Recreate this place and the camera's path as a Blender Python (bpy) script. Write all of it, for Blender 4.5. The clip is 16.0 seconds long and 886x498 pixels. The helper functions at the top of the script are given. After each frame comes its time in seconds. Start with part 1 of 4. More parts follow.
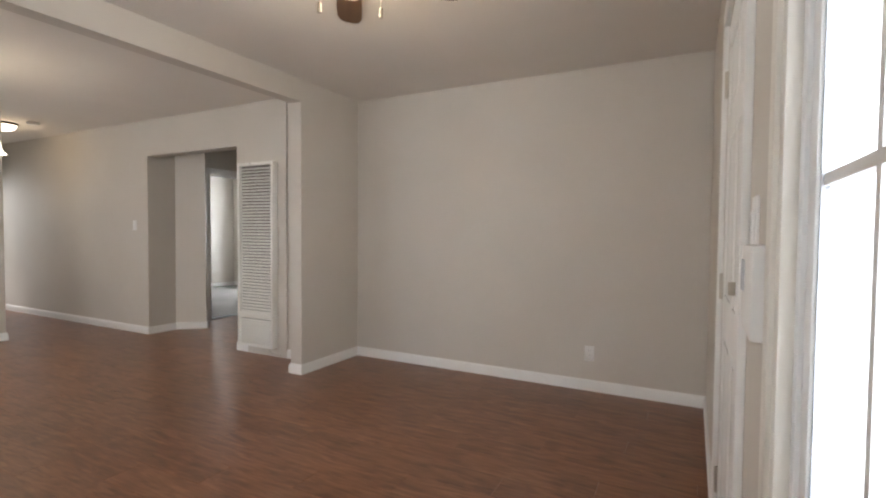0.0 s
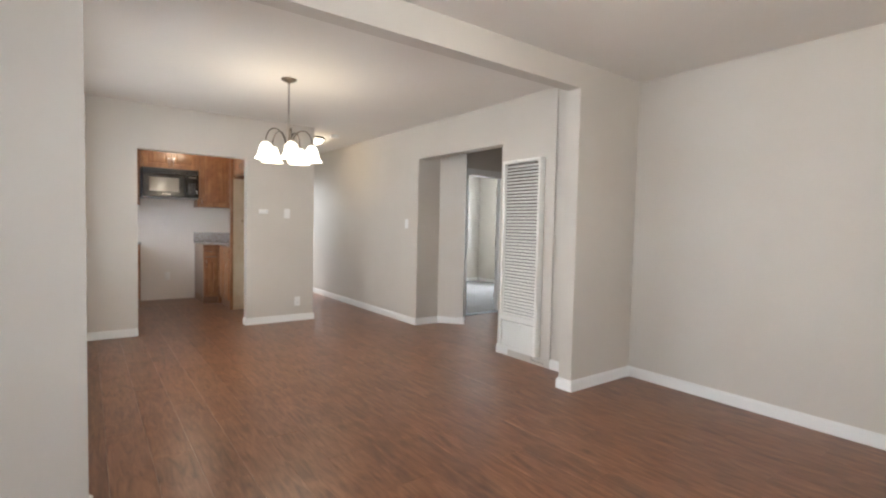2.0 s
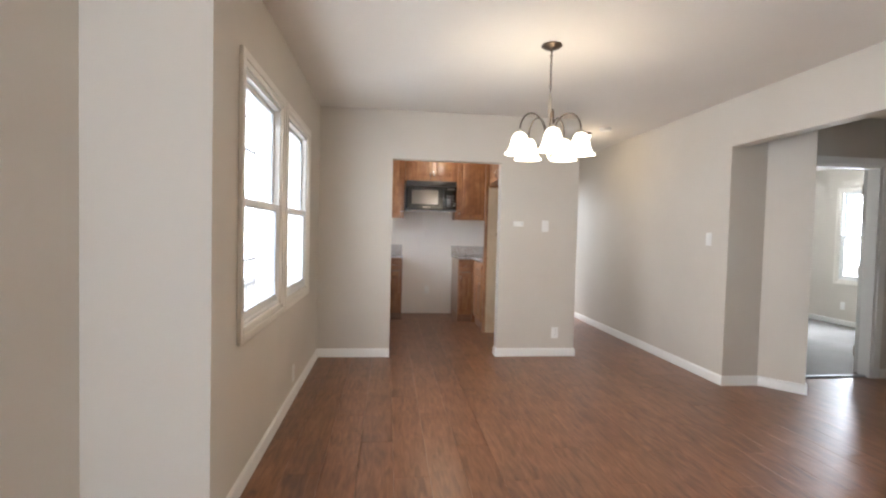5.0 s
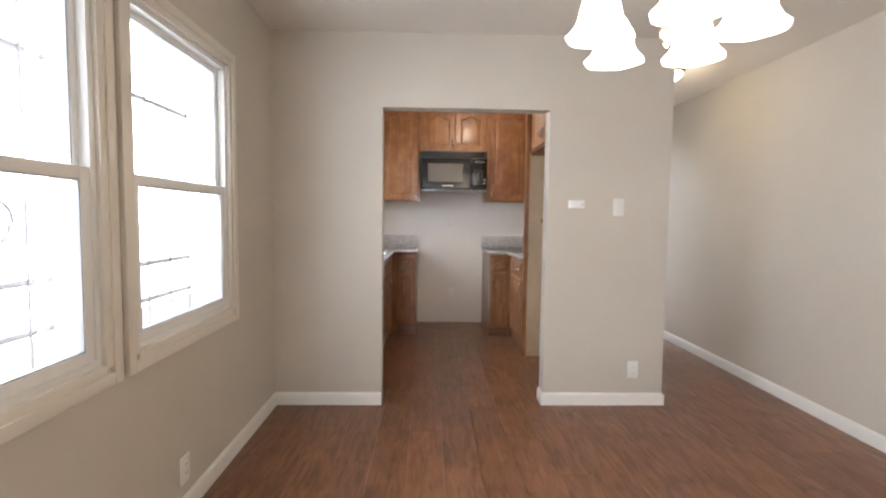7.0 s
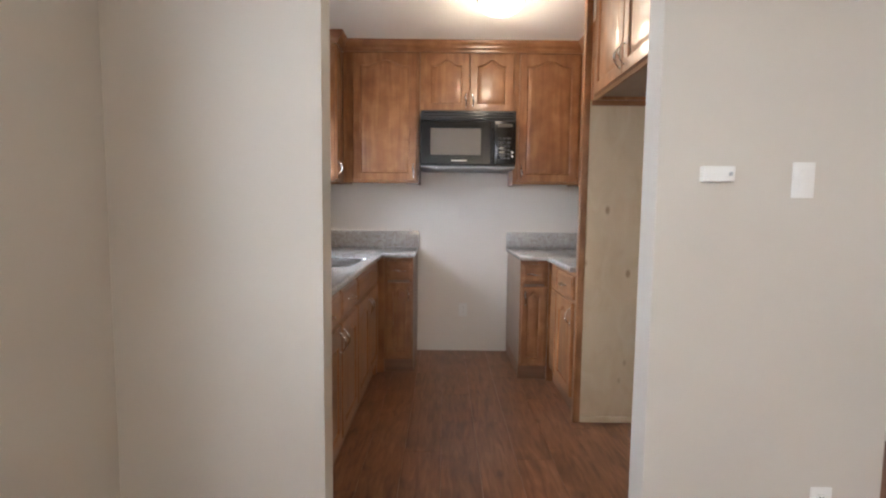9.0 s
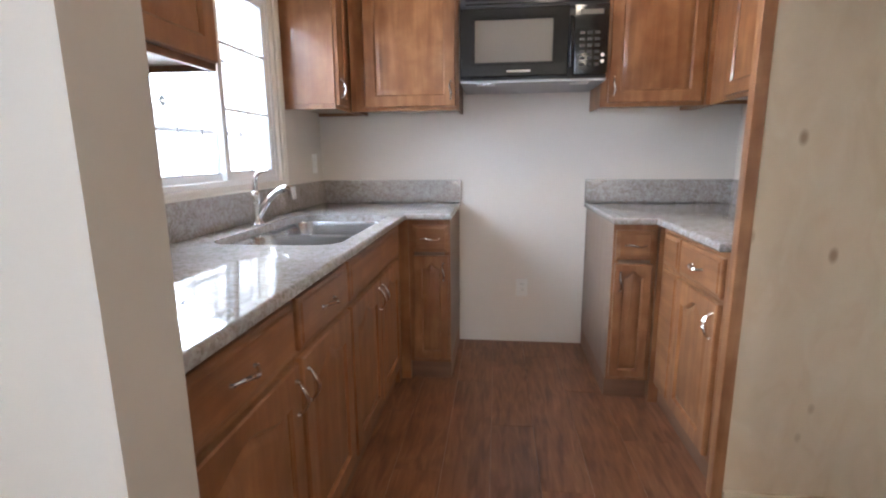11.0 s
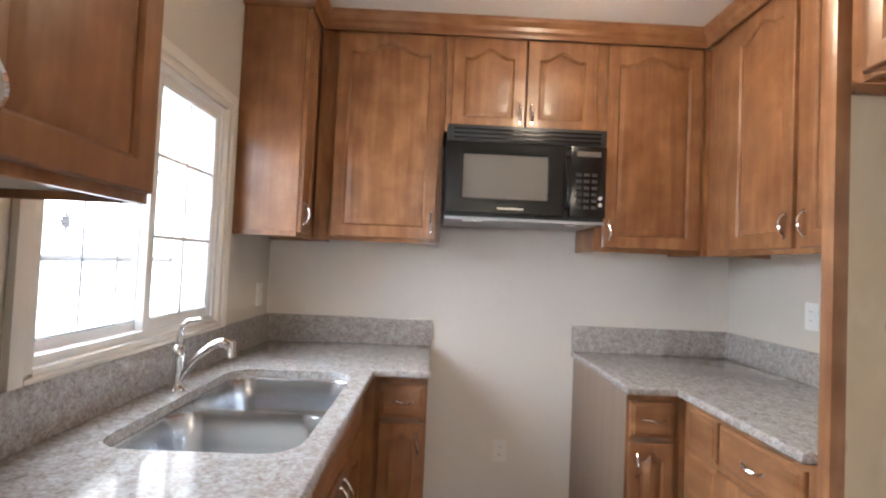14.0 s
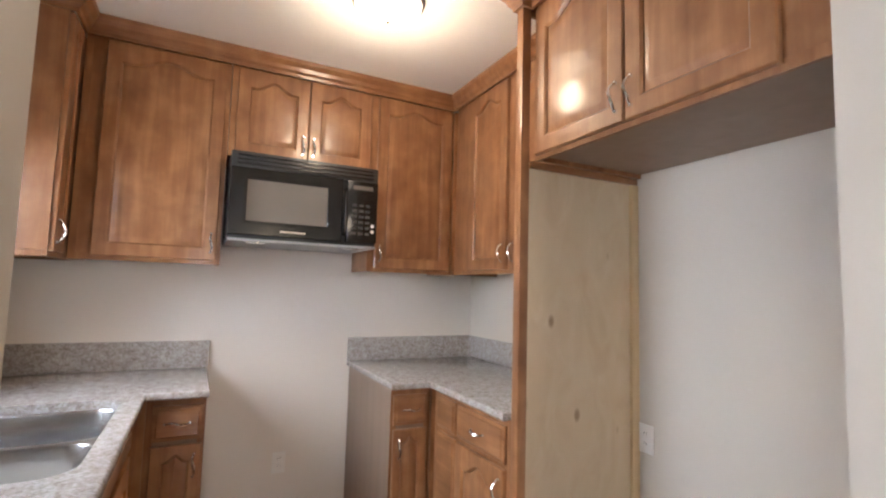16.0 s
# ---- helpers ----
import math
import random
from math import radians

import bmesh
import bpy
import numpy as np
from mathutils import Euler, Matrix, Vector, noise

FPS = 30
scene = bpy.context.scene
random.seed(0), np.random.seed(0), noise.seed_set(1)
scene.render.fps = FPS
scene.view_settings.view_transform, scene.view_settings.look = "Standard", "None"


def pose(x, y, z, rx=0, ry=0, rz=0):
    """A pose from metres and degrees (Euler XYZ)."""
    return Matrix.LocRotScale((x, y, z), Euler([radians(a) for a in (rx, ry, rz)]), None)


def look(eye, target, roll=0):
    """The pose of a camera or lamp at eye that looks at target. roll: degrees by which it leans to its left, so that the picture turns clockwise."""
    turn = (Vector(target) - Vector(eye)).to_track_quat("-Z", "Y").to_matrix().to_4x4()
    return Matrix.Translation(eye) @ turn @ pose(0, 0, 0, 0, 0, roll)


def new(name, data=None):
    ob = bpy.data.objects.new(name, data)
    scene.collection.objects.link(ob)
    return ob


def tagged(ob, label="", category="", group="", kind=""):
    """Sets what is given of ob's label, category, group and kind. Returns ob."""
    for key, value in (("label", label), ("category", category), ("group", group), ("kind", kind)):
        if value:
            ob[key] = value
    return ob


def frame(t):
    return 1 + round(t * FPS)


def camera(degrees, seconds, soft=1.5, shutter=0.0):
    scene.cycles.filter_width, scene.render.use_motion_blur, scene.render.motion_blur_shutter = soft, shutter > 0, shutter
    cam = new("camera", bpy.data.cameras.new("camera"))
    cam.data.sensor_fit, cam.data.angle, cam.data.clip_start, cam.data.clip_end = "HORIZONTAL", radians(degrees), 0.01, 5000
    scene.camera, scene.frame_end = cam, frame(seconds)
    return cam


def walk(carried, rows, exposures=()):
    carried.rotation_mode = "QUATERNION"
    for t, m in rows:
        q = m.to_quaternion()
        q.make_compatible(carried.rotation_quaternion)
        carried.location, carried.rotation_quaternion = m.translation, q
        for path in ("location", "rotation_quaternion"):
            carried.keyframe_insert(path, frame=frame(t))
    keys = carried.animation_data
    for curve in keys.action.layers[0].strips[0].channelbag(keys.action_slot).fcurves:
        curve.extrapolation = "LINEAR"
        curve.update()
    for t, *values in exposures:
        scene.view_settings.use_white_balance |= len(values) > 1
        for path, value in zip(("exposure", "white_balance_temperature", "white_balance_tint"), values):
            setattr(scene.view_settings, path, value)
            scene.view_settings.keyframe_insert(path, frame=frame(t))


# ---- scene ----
cam = camera(85.2, 16.0, 2.2)
PATH = [
    (0, (0.238, -6.678, 1.225), (2.012, -5.758, 1.157), 0.5),
    (0.5, (0.261, -6.591, 1.219), (1.918, -5.471, 1.19), 0.9),
    (1, (0.326, -6.405, 1.22), (1.862, -5.124, 1.178), 1.2),
    (1.5, (0.333, -6.198, 1.234), (1.721, -4.76, 1.162), 1.3),
    (2, (0.321, -6.081, 1.25), (1.508, -4.474, 1.158), 1.3),
    (2.5, (0.355, -5.952, 1.264), (1.278, -4.18, 1.179), 0.9),
    (3, (0.417, -5.878, 1.26), (1.118, -4.007, 1.195), 0.9),
    (3.5, (0.548, -5.741, 1.272), (1.082, -3.814, 1.22), 0.8),
    (4, (0.601, -5.528, 1.28), (1.014, -3.572, 1.228), 0.9),
    (4.5, (0.644, -5.242, 1.284), (0.951, -3.267, 1.226), 1.2),
    (7, (1.07, -3.249, 1.289), (1.127, -1.254, 1.158), 0.7),
    (7.5, (1.085, -2.828, 1.292), (1.108, -0.832, 1.17), 0.3),
    (8, (1.113, -2.421, 1.288), (1.123, -0.425, 1.158), 0.5),
    (10.5, (1.185, -0.651, 1.225), (1.059, 1.323, 0.927), -0.1),
    (11, (1.172, -0.448, 1.224), (0.949, 1.503, 0.842), -0.5),
    (11.5, (1.149, -0.286, 1.211), (0.85, 1.64, 0.759), -0.7),
    (12, (1.085, -0.136, 1.224), (0.752, 1.783, 0.77), -0.6),
    (12.5, (1.011, -0.045, 1.262), (0.696, 1.893, 0.883), -0.0),
    (13, (0.965, -0.007, 1.308), (0.707, 1.962, 1.072), 0.8),
    (13.5, (0.948, -0.009, 1.346), (0.8, 1.984, 1.266), 1.8),
    (14, (0.931, -0.027, 1.377), (0.967, 1.972, 1.44), 2.5),
    (14.5, (0.905, -0.066, 1.391), (1.181, 1.908, 1.547), 2.5),
    (15, (0.878, -0.15, 1.382), (1.384, 1.772, 1.583), 2.4),
    (15.5, (0.872, -0.235, 1.382), (1.577, 1.611, 1.583), 2.2),
    (16, (0.870, -0.318, 1.381), (1.749, 1.437, 1.546), 1.6),
]
EXPO = [(0, -0.68, 6450, 12), (0.5, -0.55, 6500, 13), (1, -0.36, 6350, 12), (1.5, -0.22, 6350, 11), (2.5, -0.07, 5850, 9), (4, -0.04, 6000, 10), (8, 0.02, 6150, 11), (10.5, 0.2, 5600, 10), (11.5, 0.34, 5700, 10), (12.5, 0.40, 5700, 10), (14, 0.18, 6050, 10), (16, 0.14, 6250, 13)]
walk(cam, [(t, look(e, g, r)) for t, e, g, r in PATH], EXPO)

# ---- world and light ----
world = bpy.data.worlds.new("world")
scene.world = world
world.use_nodes = True
wn = world.node_tree.nodes
sky = wn.new("ShaderNodeTexSky")
sky.sky_type = "NISHITA"
sky.sun_disc = False
sky.sun_elevation = radians(67)
sky.sun_rotation = radians(-13)
wn["Background"].inputs["Strength"].default_value = 0.15
world.node_tree.links.new(sky.outputs[0], wn["Background"].inputs["Color"])


def lamp(name, kind, m, energy, color=(1, 1, 1), size=0.1, size_y=None):
    d = bpy.data.lights.new(name, kind)
    d.energy, d.color = energy, color
    if kind == "AREA":
        d.size = size
        if size_y:
            d.shape, d.size_y = "RECTANGLE", size_y
    elif kind == "SUN":
        d.angle = size
    else:
        d.shadow_soft_size = size
    o = new(name, d)
    o.matrix_world = m
    return o


lamp("sun", "SUN", look((0, 0, 0), (0.1, -0.42, -1.0)), 3.0, (1.0, 0.95, 0.88), radians(0.5))
DAY = (0.84, 0.92, 1.0)
WARM = (1.0, 0.80, 0.56)
# sky light through the real windows
lamp("daylight_front", "AREA", look((0.525, -7.16, 1.45), (5.2, -3.0, 1.20)), 48, DAY, 0.86, 1.25)
lamp("daylight_side", "AREA", look((-0.40, -5.42, 1.47), (4, -4.9, 0.8)), 34, DAY, 1.0, 1.15)
lamp("daylight_dining", "AREA", look((-0.40, -1.53, 1.42), (4, -1.53, 0.9)), 37, DAY, 1.7, 1.15)
lamp("daylight_kitchen", "AREA", look((-0.42, 1.58, 1.85), (1.3, 1.52, 0.6)), 48, DAY, 0.9, 0.85)
lamp("daylight_bedroom", "AREA", look((7.9, 1.4, 1.4), (4, 1.2, 1.2)), 110, DAY, 0.8, 1.0)
lamp("daylight_back_door", "AREA", look((3.15, 2.80, 1.6), (3.15, 0, 1.0)), 3, DAY, 0.5, 0.8)

# ---- materials ----
MATS = {}


def mat(name, color=(0.5, 0.5, 0.5), rough=0.5, metal=0.0, spec=0.5, emit=None, strength=0.0):
    m = bpy.data.materials.new(name)
    m.use_nodes = True
    b = m.node_tree.nodes["Principled BSDF"]
    b.inputs["Base Color"].default_value = (*color, 1)
    b.inputs["Roughness"].default_value = rough
    b.inputs["Metallic"].default_value = metal
    b.inputs["Specular IOR Level"].default_value = spec
    if emit:
        b.inputs["Emission Color"].default_value = (*emit, 1)
        b.inputs["Emission Strength"].default_value = strength
    MATS[name] = m
    return m


def nodes(m):
    t = m.node_tree
    return t.nodes, t.links, t.nodes["Principled BSDF"]


def ramp(n, stops):
    r = n.new("ShaderNodeValToRGB")
    e = r.color_ramp.elements
    while len(e) < len(stops):
        e.new(0.5)
    for k, (p, c) in zip(e, stops):
        k.position, k.color = p, (*c, 1)
    return r


def painted(name, a, b, rough, bump=0.04, fine=260, spec=0.4):
    """Rolled paint: broad soft tone changes and an orange-peel relief."""
    m = mat(name, a, rough, spec=spec)
    n, l, p = nodes(m)
    tc = n.new("ShaderNodeTexCoord")
    big = n.new("ShaderNodeTexNoise")
    big.inputs["Scale"].default_value = 1.3
    big.inputs["Detail"].default_value = 5
    r = ramp(n, [(0.35, a), (0.65, b)])
    small = n.new("ShaderNodeTexNoise")
    small.inputs["Scale"].default_value = fine
    small.inputs["Detail"].default_value = 2
    bp = n.new("ShaderNodeBump")
    bp.inputs["Strength"].default_value = bump
    bp.inputs["Distance"].default_value = 0.004
    l.new(tc.outputs["Object"], big.inputs["Vector"])
    l.new(tc.outputs["Object"], small.inputs["Vector"])
    l.new(big.outputs["Fac"], r.inputs["Fac"])
    l.new(r.outputs["Color"], p.inputs["Base Color"])
    l.new(small.outputs["Fac"], bp.inputs["Height"])
    l.new(bp.outputs["Normal"], p.inputs["Normal"])
    return m


def wood(name, dark, mid, light, rough, along="z", scale=1.0, blotch=0.5, bump=0.02, coat=0.0, random_tone=0.0, detail=3.0):
    """Stained wood: stretched grain, blotches, and a tone of its own for each piece."""
    m = mat(name, mid, rough)
    n, l, p = nodes(m)
    tc = n.new("ShaderNodeTexCoord")
    oi = n.new("ShaderNodeObjectInfo")
    add = n.new("ShaderNodeVectorMath")
    add.operation = "MULTIPLY_ADD"
    comb = n.new("ShaderNodeCombineXYZ")
    for k in range(3):
        l.new(oi.outputs["Random"], comb.inputs[k])
    add.inputs[1].default_value = (13.0, 7.0, 9.0)
    l.new(comb.outputs[0], add.inputs[0])
    l.new(tc.outputs["Object"], add.inputs[2])
    mp = n.new("ShaderNodeMapping")
    s = {"x": (1.2, 16, 16), "y": (16, 1.2, 16), "z": (16, 16, 1.2)}[along]
    mp.inputs["Scale"].default_value = [v * scale for v in s]
    l.new(add.outputs[0], mp.inputs["Vector"])
    g = n.new("ShaderNodeTexNoise")
    g.inputs["Scale"].default_value = 1.6
    g.inputs["Detail"].default_value = detail
    g.inputs["Roughness"].default_value = 0.5
    g.inputs["Distortion"].default_value = 0.5
    l.new(mp.outputs[0], g.inputs["Vector"])
    bl = n.new("ShaderNodeTexNoise")
    bl.inputs["Scale"].default_value = 8.0 * scale
    bl.inputs["Detail"].default_value = 4
    l.new(add.outputs[0], bl.inputs["Vector"])
    mix = n.new("ShaderNodeMix")
    mix.inputs[0].default_value = blotch
    l.new(g.outputs["Fac"], mix.inputs[2])
    l.new(bl.outputs["Fac"], mix.inputs[3])
    r = ramp(n, [(0.29, dark), (0.5, mid), (0.71, light)])
    l.new(mix.outputs[0], r.inputs["Fac"])
    last = r.outputs["Color"]
    if random_tone:
        hsv = n.new("ShaderNodeHueSaturation")
        mr = n.new("ShaderNodeMapRange")
        mr.inputs["To Min"].default_value = 1 - random_tone
        mr.inputs["To Max"].default_value = 1 + random_tone
        l.new(oi.outputs["Random"], mr.inputs["Value"])
        l.new(mr.outputs[0], hsv.inputs["Value"])
        l.new(last, hsv.inputs["Color"])
        last = hsv.outputs["Color"]
    l.new(last, p.inputs["Base Color"])
    rr = n.new("ShaderNodeMapRange")
    rr.inputs["To Min"].default_value = rough * 0.8
    rr.inputs["To Max"].default_value = rough * 1.25
    l.new(bl.outputs["Fac"], rr.inputs["Value"])
    l.new(rr.outputs[0], p.inputs["Roughness"])
    if bump:
        bp = n.new("ShaderNodeBump")
        bp.inputs["Strength"].default_value = bump
        bp.inputs["Distance"].default_value = 0.002
        l.new(g.outputs["Fac"], bp.inputs["Height"])
        l.new(bp.outputs["Normal"], p.inputs["Normal"])
    if coat:
        p.inputs["Coat Weight"].default_value = coat
        p.inputs["Coat Roughness"].default_value = 0.12
    return m


WALL = painted("wall_paint", (0.585, 0.54, 0.475), (0.615, 0.57, 0.505), 0.62)
KWALL = painted("kitchen_wall_paint", (0.75, 0.705, 0.65), (0.78, 0.735, 0.68), 0.45)
CEIL = painted("ceiling_paint", (0.74, 0.70, 0.64), (0.77, 0.73, 0.67), 0.8, bump=0.10, fine=120)
TRIM = painted("trim_paint", (0.80, 0.79, 0.76), (0.83, 0.82, 0.79), 0.35, bump=0.015)


def laminate(name):
    """Printed wood: a tone for each plank, long soft figure, broad mottling, and a little wear in the gloss."""
    m = mat(name, (0.16, 0.065, 0.035), 0.26)
    n, l, p = nodes(m)
    tc = n.new("ShaderNodeTexCoord")
    oi = n.new("ShaderNodeObjectInfo")
    shift = n.new("ShaderNodeVectorMath")
    shift.operation = "SCALE"
    shift.inputs["Scale"].default_value = 37.0
    c = n.new("ShaderNodeCombineXYZ")
    for k in range(3):
        l.new(oi.outputs["Random"], c.inputs[k])
    l.new(c.outputs[0], shift.inputs[0])

    def noise(sx, sy, detail, dist=0.0):
        mp = n.new("ShaderNodeMapping")
        mp.inputs["Scale"].default_value = (sx, sy, 1.0)
        ad = n.new("ShaderNodeVectorMath")
        ad.operation = "ADD"
        t = n.new("ShaderNodeTexNoise")
        t.inputs["Scale"].default_value = 1.0
        t.inputs["Detail"].default_value = detail
        t.inputs["Distortion"].default_value = dist
        l.new(tc.outputs["Object"], mp.inputs["Vector"])
        l.new(mp.outputs[0], ad.inputs[0])
        l.new(shift.outputs[0], ad.inputs[1])
        l.new(ad.outputs[0], t.inputs["Vector"])
        return t

    figure = noise(34.0, 4.5, 3.0, 1.0)
    mottle = noise(13.0, 4.5, 4.0, 0.8)
    base = ramp(n, [(0.32, (0.105, 0.043, 0.022)), (0.5, (0.196, 0.086, 0.043)), (0.68, (0.285, 0.135, 0.072))])
    mix = n.new("ShaderNodeMath")
    mix.operation = "MULTIPLY_ADD"
    mix.inputs[1].default_value = 0.6
    half = n.new("ShaderNodeMath")
    half.operation = "MULTIPLY"
    half.inputs[1].default_value = 0.4
    l.new(mottle.outputs["Fac"], half.inputs[0])
    l.new(figure.outputs["Fac"], mix.inputs[0])
    l.new(half.outputs[0], mix.inputs[2])
    l.new(mix.outputs[0], base.inputs["Fac"])
    tone = n.new("ShaderNodeMapRange")
    tone.inputs["To Min"].default_value = 0.92
    tone.inputs["To Max"].default_value = 1.07
    l.new(oi.outputs["Random"], tone.inputs["Value"])
    hsv = n.new("ShaderNodeHueSaturation")
    l.new(base.outputs["Color"], hsv.inputs["Color"])
    l.new(tone.outputs[0], hsv.inputs["Value"])
    l.new(hsv.outputs["Color"], p.inputs["Base Color"])
    wear = n.new("ShaderNodeMapRange")
    wear.inputs["To Min"].default_value = 0.28
    wear.inputs["To Max"].default_value = 0.30
    l.new(mottle.outputs["Fac"], wear.inputs["Value"])
    l.new(wear.outputs[0], p.inputs["Roughness"])
    return m


FLOORM = laminate("laminate_plank")
JOINT = mat("plank_joint", (0.03, 0.015, 0.01), 0.6)
CARPET = painted("carpet_grey", (0.20, 0.185, 0.17), (0.26, 0.24, 0.22), 0.95, bump=0.6, fine=500)
CAB = wood("cabinet_wood", (0.175, 0.069, 0.025), (0.278, 0.123, 0.051), (0.43, 0.212, 0.093), 0.36, "z", 1.0, 0.55, 0.02, 0.35, 0.06)
CABX = wood("cabinet_wood_across", (0.175, 0.069, 0.025), (0.278, 0.123, 0.051), (0.43, 0.212, 0.093), 0.36, "x", 1.0, 0.55, 0.02, 0.35, 0.06)
CABY = wood("cabinet_wood_along", (0.175, 0.069, 0.025), (0.278, 0.123, 0.051), (0.43, 0.212, 0.093), 0.36, "y", 1.0, 0.55, 0.02, 0.35, 0.06)

# ---- mesh helpers ----


def cuboid(bm, x0, x1, y0, y1, z0, z1, bevel=0.0, seg=2):
    v = [bm.verts.new((x, y, z)) for z in (z0, z1) for y in (y0, y1) for x in (x0, x1)]
    fs = [bm.faces.new([v[i] for i in q]) for q in ((0, 2, 3, 1), (4, 5, 7, 6), (0, 1, 5, 4), (2, 6, 7, 3), (0, 4, 6, 2), (1, 3, 7, 5))]
    if bevel > 0:
        es = list({e for f in fs for e in f.edges})
        bmesh.ops.bevel(bm, geom=es, offset=bevel, segments=seg, profile=0.6, affect="EDGES")


def smooth_mesh(bm, name, material, angle=40):
    bmesh.ops.recalc_face_normals(bm, faces=bm.faces[:])
    me = bpy.data.meshes.new(name)
    bm.to_mesh(me)
    bm.free()
    for f in me.polygons:
        f.use_smooth = True
    me.set_sharp_from_angle(angle=radians(angle))
    me.materials.append(material)
    return me


def part(name, bm, material, parent=None, label="", kind="", category="", angle=40):
    o = new(name, smooth_mesh(bm, name, material, angle))
    if parent is not None:
        o.parent = parent
    return tagged(o, label, category, "", kind)


def block(name, dims, material, parent=None, label="", kind="", category="", bevel=0.0):
    bm = bmesh.new()
    cuboid(bm, *dims, bevel=bevel)
    return part(name, bm, material, parent, label, kind, category)


def thing(name, label, category, at=(0, 0, 0), group="", kind=""):
    o = new(name)
    o.location = at
    o.empty_display_size = 0.1
    return tagged(o, label, category, group, kind)


def wall(name, axis, a0, a1, t0, t1, z1, openings=(), material=None, label="", z0=0.0):
    """A wall along an axis from a0 to a1, t0 to t1 thick, with openings (from, to, bottom, top) through it."""
    bm = bmesh.new()
    cuts = sorted({a0, a1, *(o[0] for o in openings), *(o[1] for o in openings)})
    for p, q in zip(cuts, cuts[1:]):
        holes = sorted((o[2], o[3]) for o in openings if o[0] <= p + 1e-6 and o[1] >= q - 1e-6)
        z = z0
        for b, t in holes + [(z1, z1)]:
            if b - z > 1e-4:
                if axis == "x":
                    cuboid(bm, p, q, t0, t1, z, b)
                else:
                    cuboid(bm, t0, t1, p, q, z, b)
            z = t
    bmesh.ops.remove_doubles(bm, verts=bm.verts[:], dist=1e-5)
    return part(name, bm, material or WALL, None, label or "smooth beige painted plaster wall", "structure", "wall", 20)


# ---- the shell ----
HC, KC, HB = 2.495, 2.585, 2.315      # ceilings, kitchen ceiling, beam
XL, XR, YF = 0.03, 4.085, -6.785      # living room sides and front
WH, WN = 3.652, 2.70               # hall walls
YK, XK = 2.635, 2.575              # kitchen back and east walls
DWIN = [(-1.53, -0.715, 0.80, 2.045), (-2.515, -1.70, 0.80, 2.045)]
LWIN = (-5.95, -4.89, 0.885, 2.05)
KWIN = (1.078, 2.005, 1.10, 1.99)
wall("wall_west", "y", YF - 0.15, YK + 0.15, -0.12, XL, 2.7, DWIN + [LWIN, KWIN], WALL, "beige painted plaster wall with deep window openings")
wall("wall_front", "x", XL, 5.75, YF - 0.15, YF, 2.7, [(0.10, 0.95, 0.84, 2.06), (1.52, 2.42, 0.0, 2.03)])
wall("wall_east_living", "y", YF, -3.61, XR, XR + 0.12, 2.7)
wall("wall_stub_west", "x", XL, 0.315, -3.73, -3.61, 2.7)
wall("wall_stub_east", "x", 3.31, XR, -3.73, -3.61, 2.7)
wall("beam", "x", 0.315, 3.31, -3.73, -3.61, 2.7, (), WALL, "beige painted ceiling beam over a wide opening", HB)
wall("wall_hall_east", "y", -3.61, 2.75, WH, WH + 0.12, 2.7, [(-2.53, -1.02, 0.0, 2.085)])
wall("wall_partition", "x", XL, WN, 0.0, 0.12, 2.7, [(0.752, 1.867, 0.0, 2.012)])
wall("wall_kitchen_east", "y", 0.12, 2.75, XK, WN, 2.7)
wall("wall_kitchen_back", "x", XL, XK, YK, YK + 0.12, 2.7, (), KWALL, "pale cream painted kitchen wall")
wall("wall_hall_end", "x", WN, WH, 2.63, 2.75, 2.7, [(2.85, 3.645, 0.0, 2.05)])
# vestibule beyond the hall opening
wall("wall_vestibule_south", "x", WH + 0.12, 5.75, -2.65, -2.53, 2.7)
wall("wall_vestibule_north", "x", WH + 0.12, 5.75, -0.86, -0.74, 2.7, [(4.58, 5.30, 0.0, 2.0)])
wall("wall_vestibule_east", "y", -2.53, -0.86, 5.63, 5.75, 2.7)
bm = bmesh.new()
cor = [(WH + 0.12, -1.02), (3.99, -1.02), (4.21, -1.28), (4.27, -1.22), (4.27, -0.86), (WH + 0.12, -0.86)]
lo = [bm.verts.new((x, y, 0)) for x, y in cor]
hi = [bm.verts.new((x, y, 2.7)) for x, y in cor]
bm.faces.new(lo[::-1]), bm.faces.new(hi)
for i in range(6):
    bm.faces.new((lo[i], lo[(i + 1) % 6], hi[(i + 1) % 6], hi[i]))
part("wall_vestibule_angled", bm, WALL, None, "beige plaster wall with an angled corner", "structure", "wall", 20)
# bedroom beyond
wall("wall_bedroom_north", "x", 3.775, 7.85, 2.5, 2.62, 2.7)
wall("wall_bedroom_east", "y", -0.86, 2.62, 7.7, 7.85, 2.7, [(0.95, 1.85, 0.7, 2.05)])
wall("wall_bedroom_south", "x", 5.75, 7.85, -0.86, -0.74, 2.7)
block("floor", (0.0, XR, YF, 2.75, -0.12, -0.008), JOINT, None, "dark reddish-brown laminate plank floor", "structure", "floor")
block("floor_vestibule", (XR, 5.75, -2.6, -0.80, -0.12, -0.001), FLOORM, None, "dark reddish-brown laminate floor", "structure", "floor")
block("floor_bedroom", (WH + 0.12, 7.85, -0.80, 2.62, -0.12, 0.008), CARPET, None, "grey cut-pile carpet", "structure", "floor")
block("ceiling_living", (XL, XR, YF, -3.61, HC + 0.004, HC + 0.20), CEIL, None, "off-white textured ceiling", "structure", "ceiling")
block("ceiling_dining", (XL, WH, -3.61, 0.0, HC, HC + 0.20), CEIL, None, "off-white textured ceiling", "structure", "ceiling")
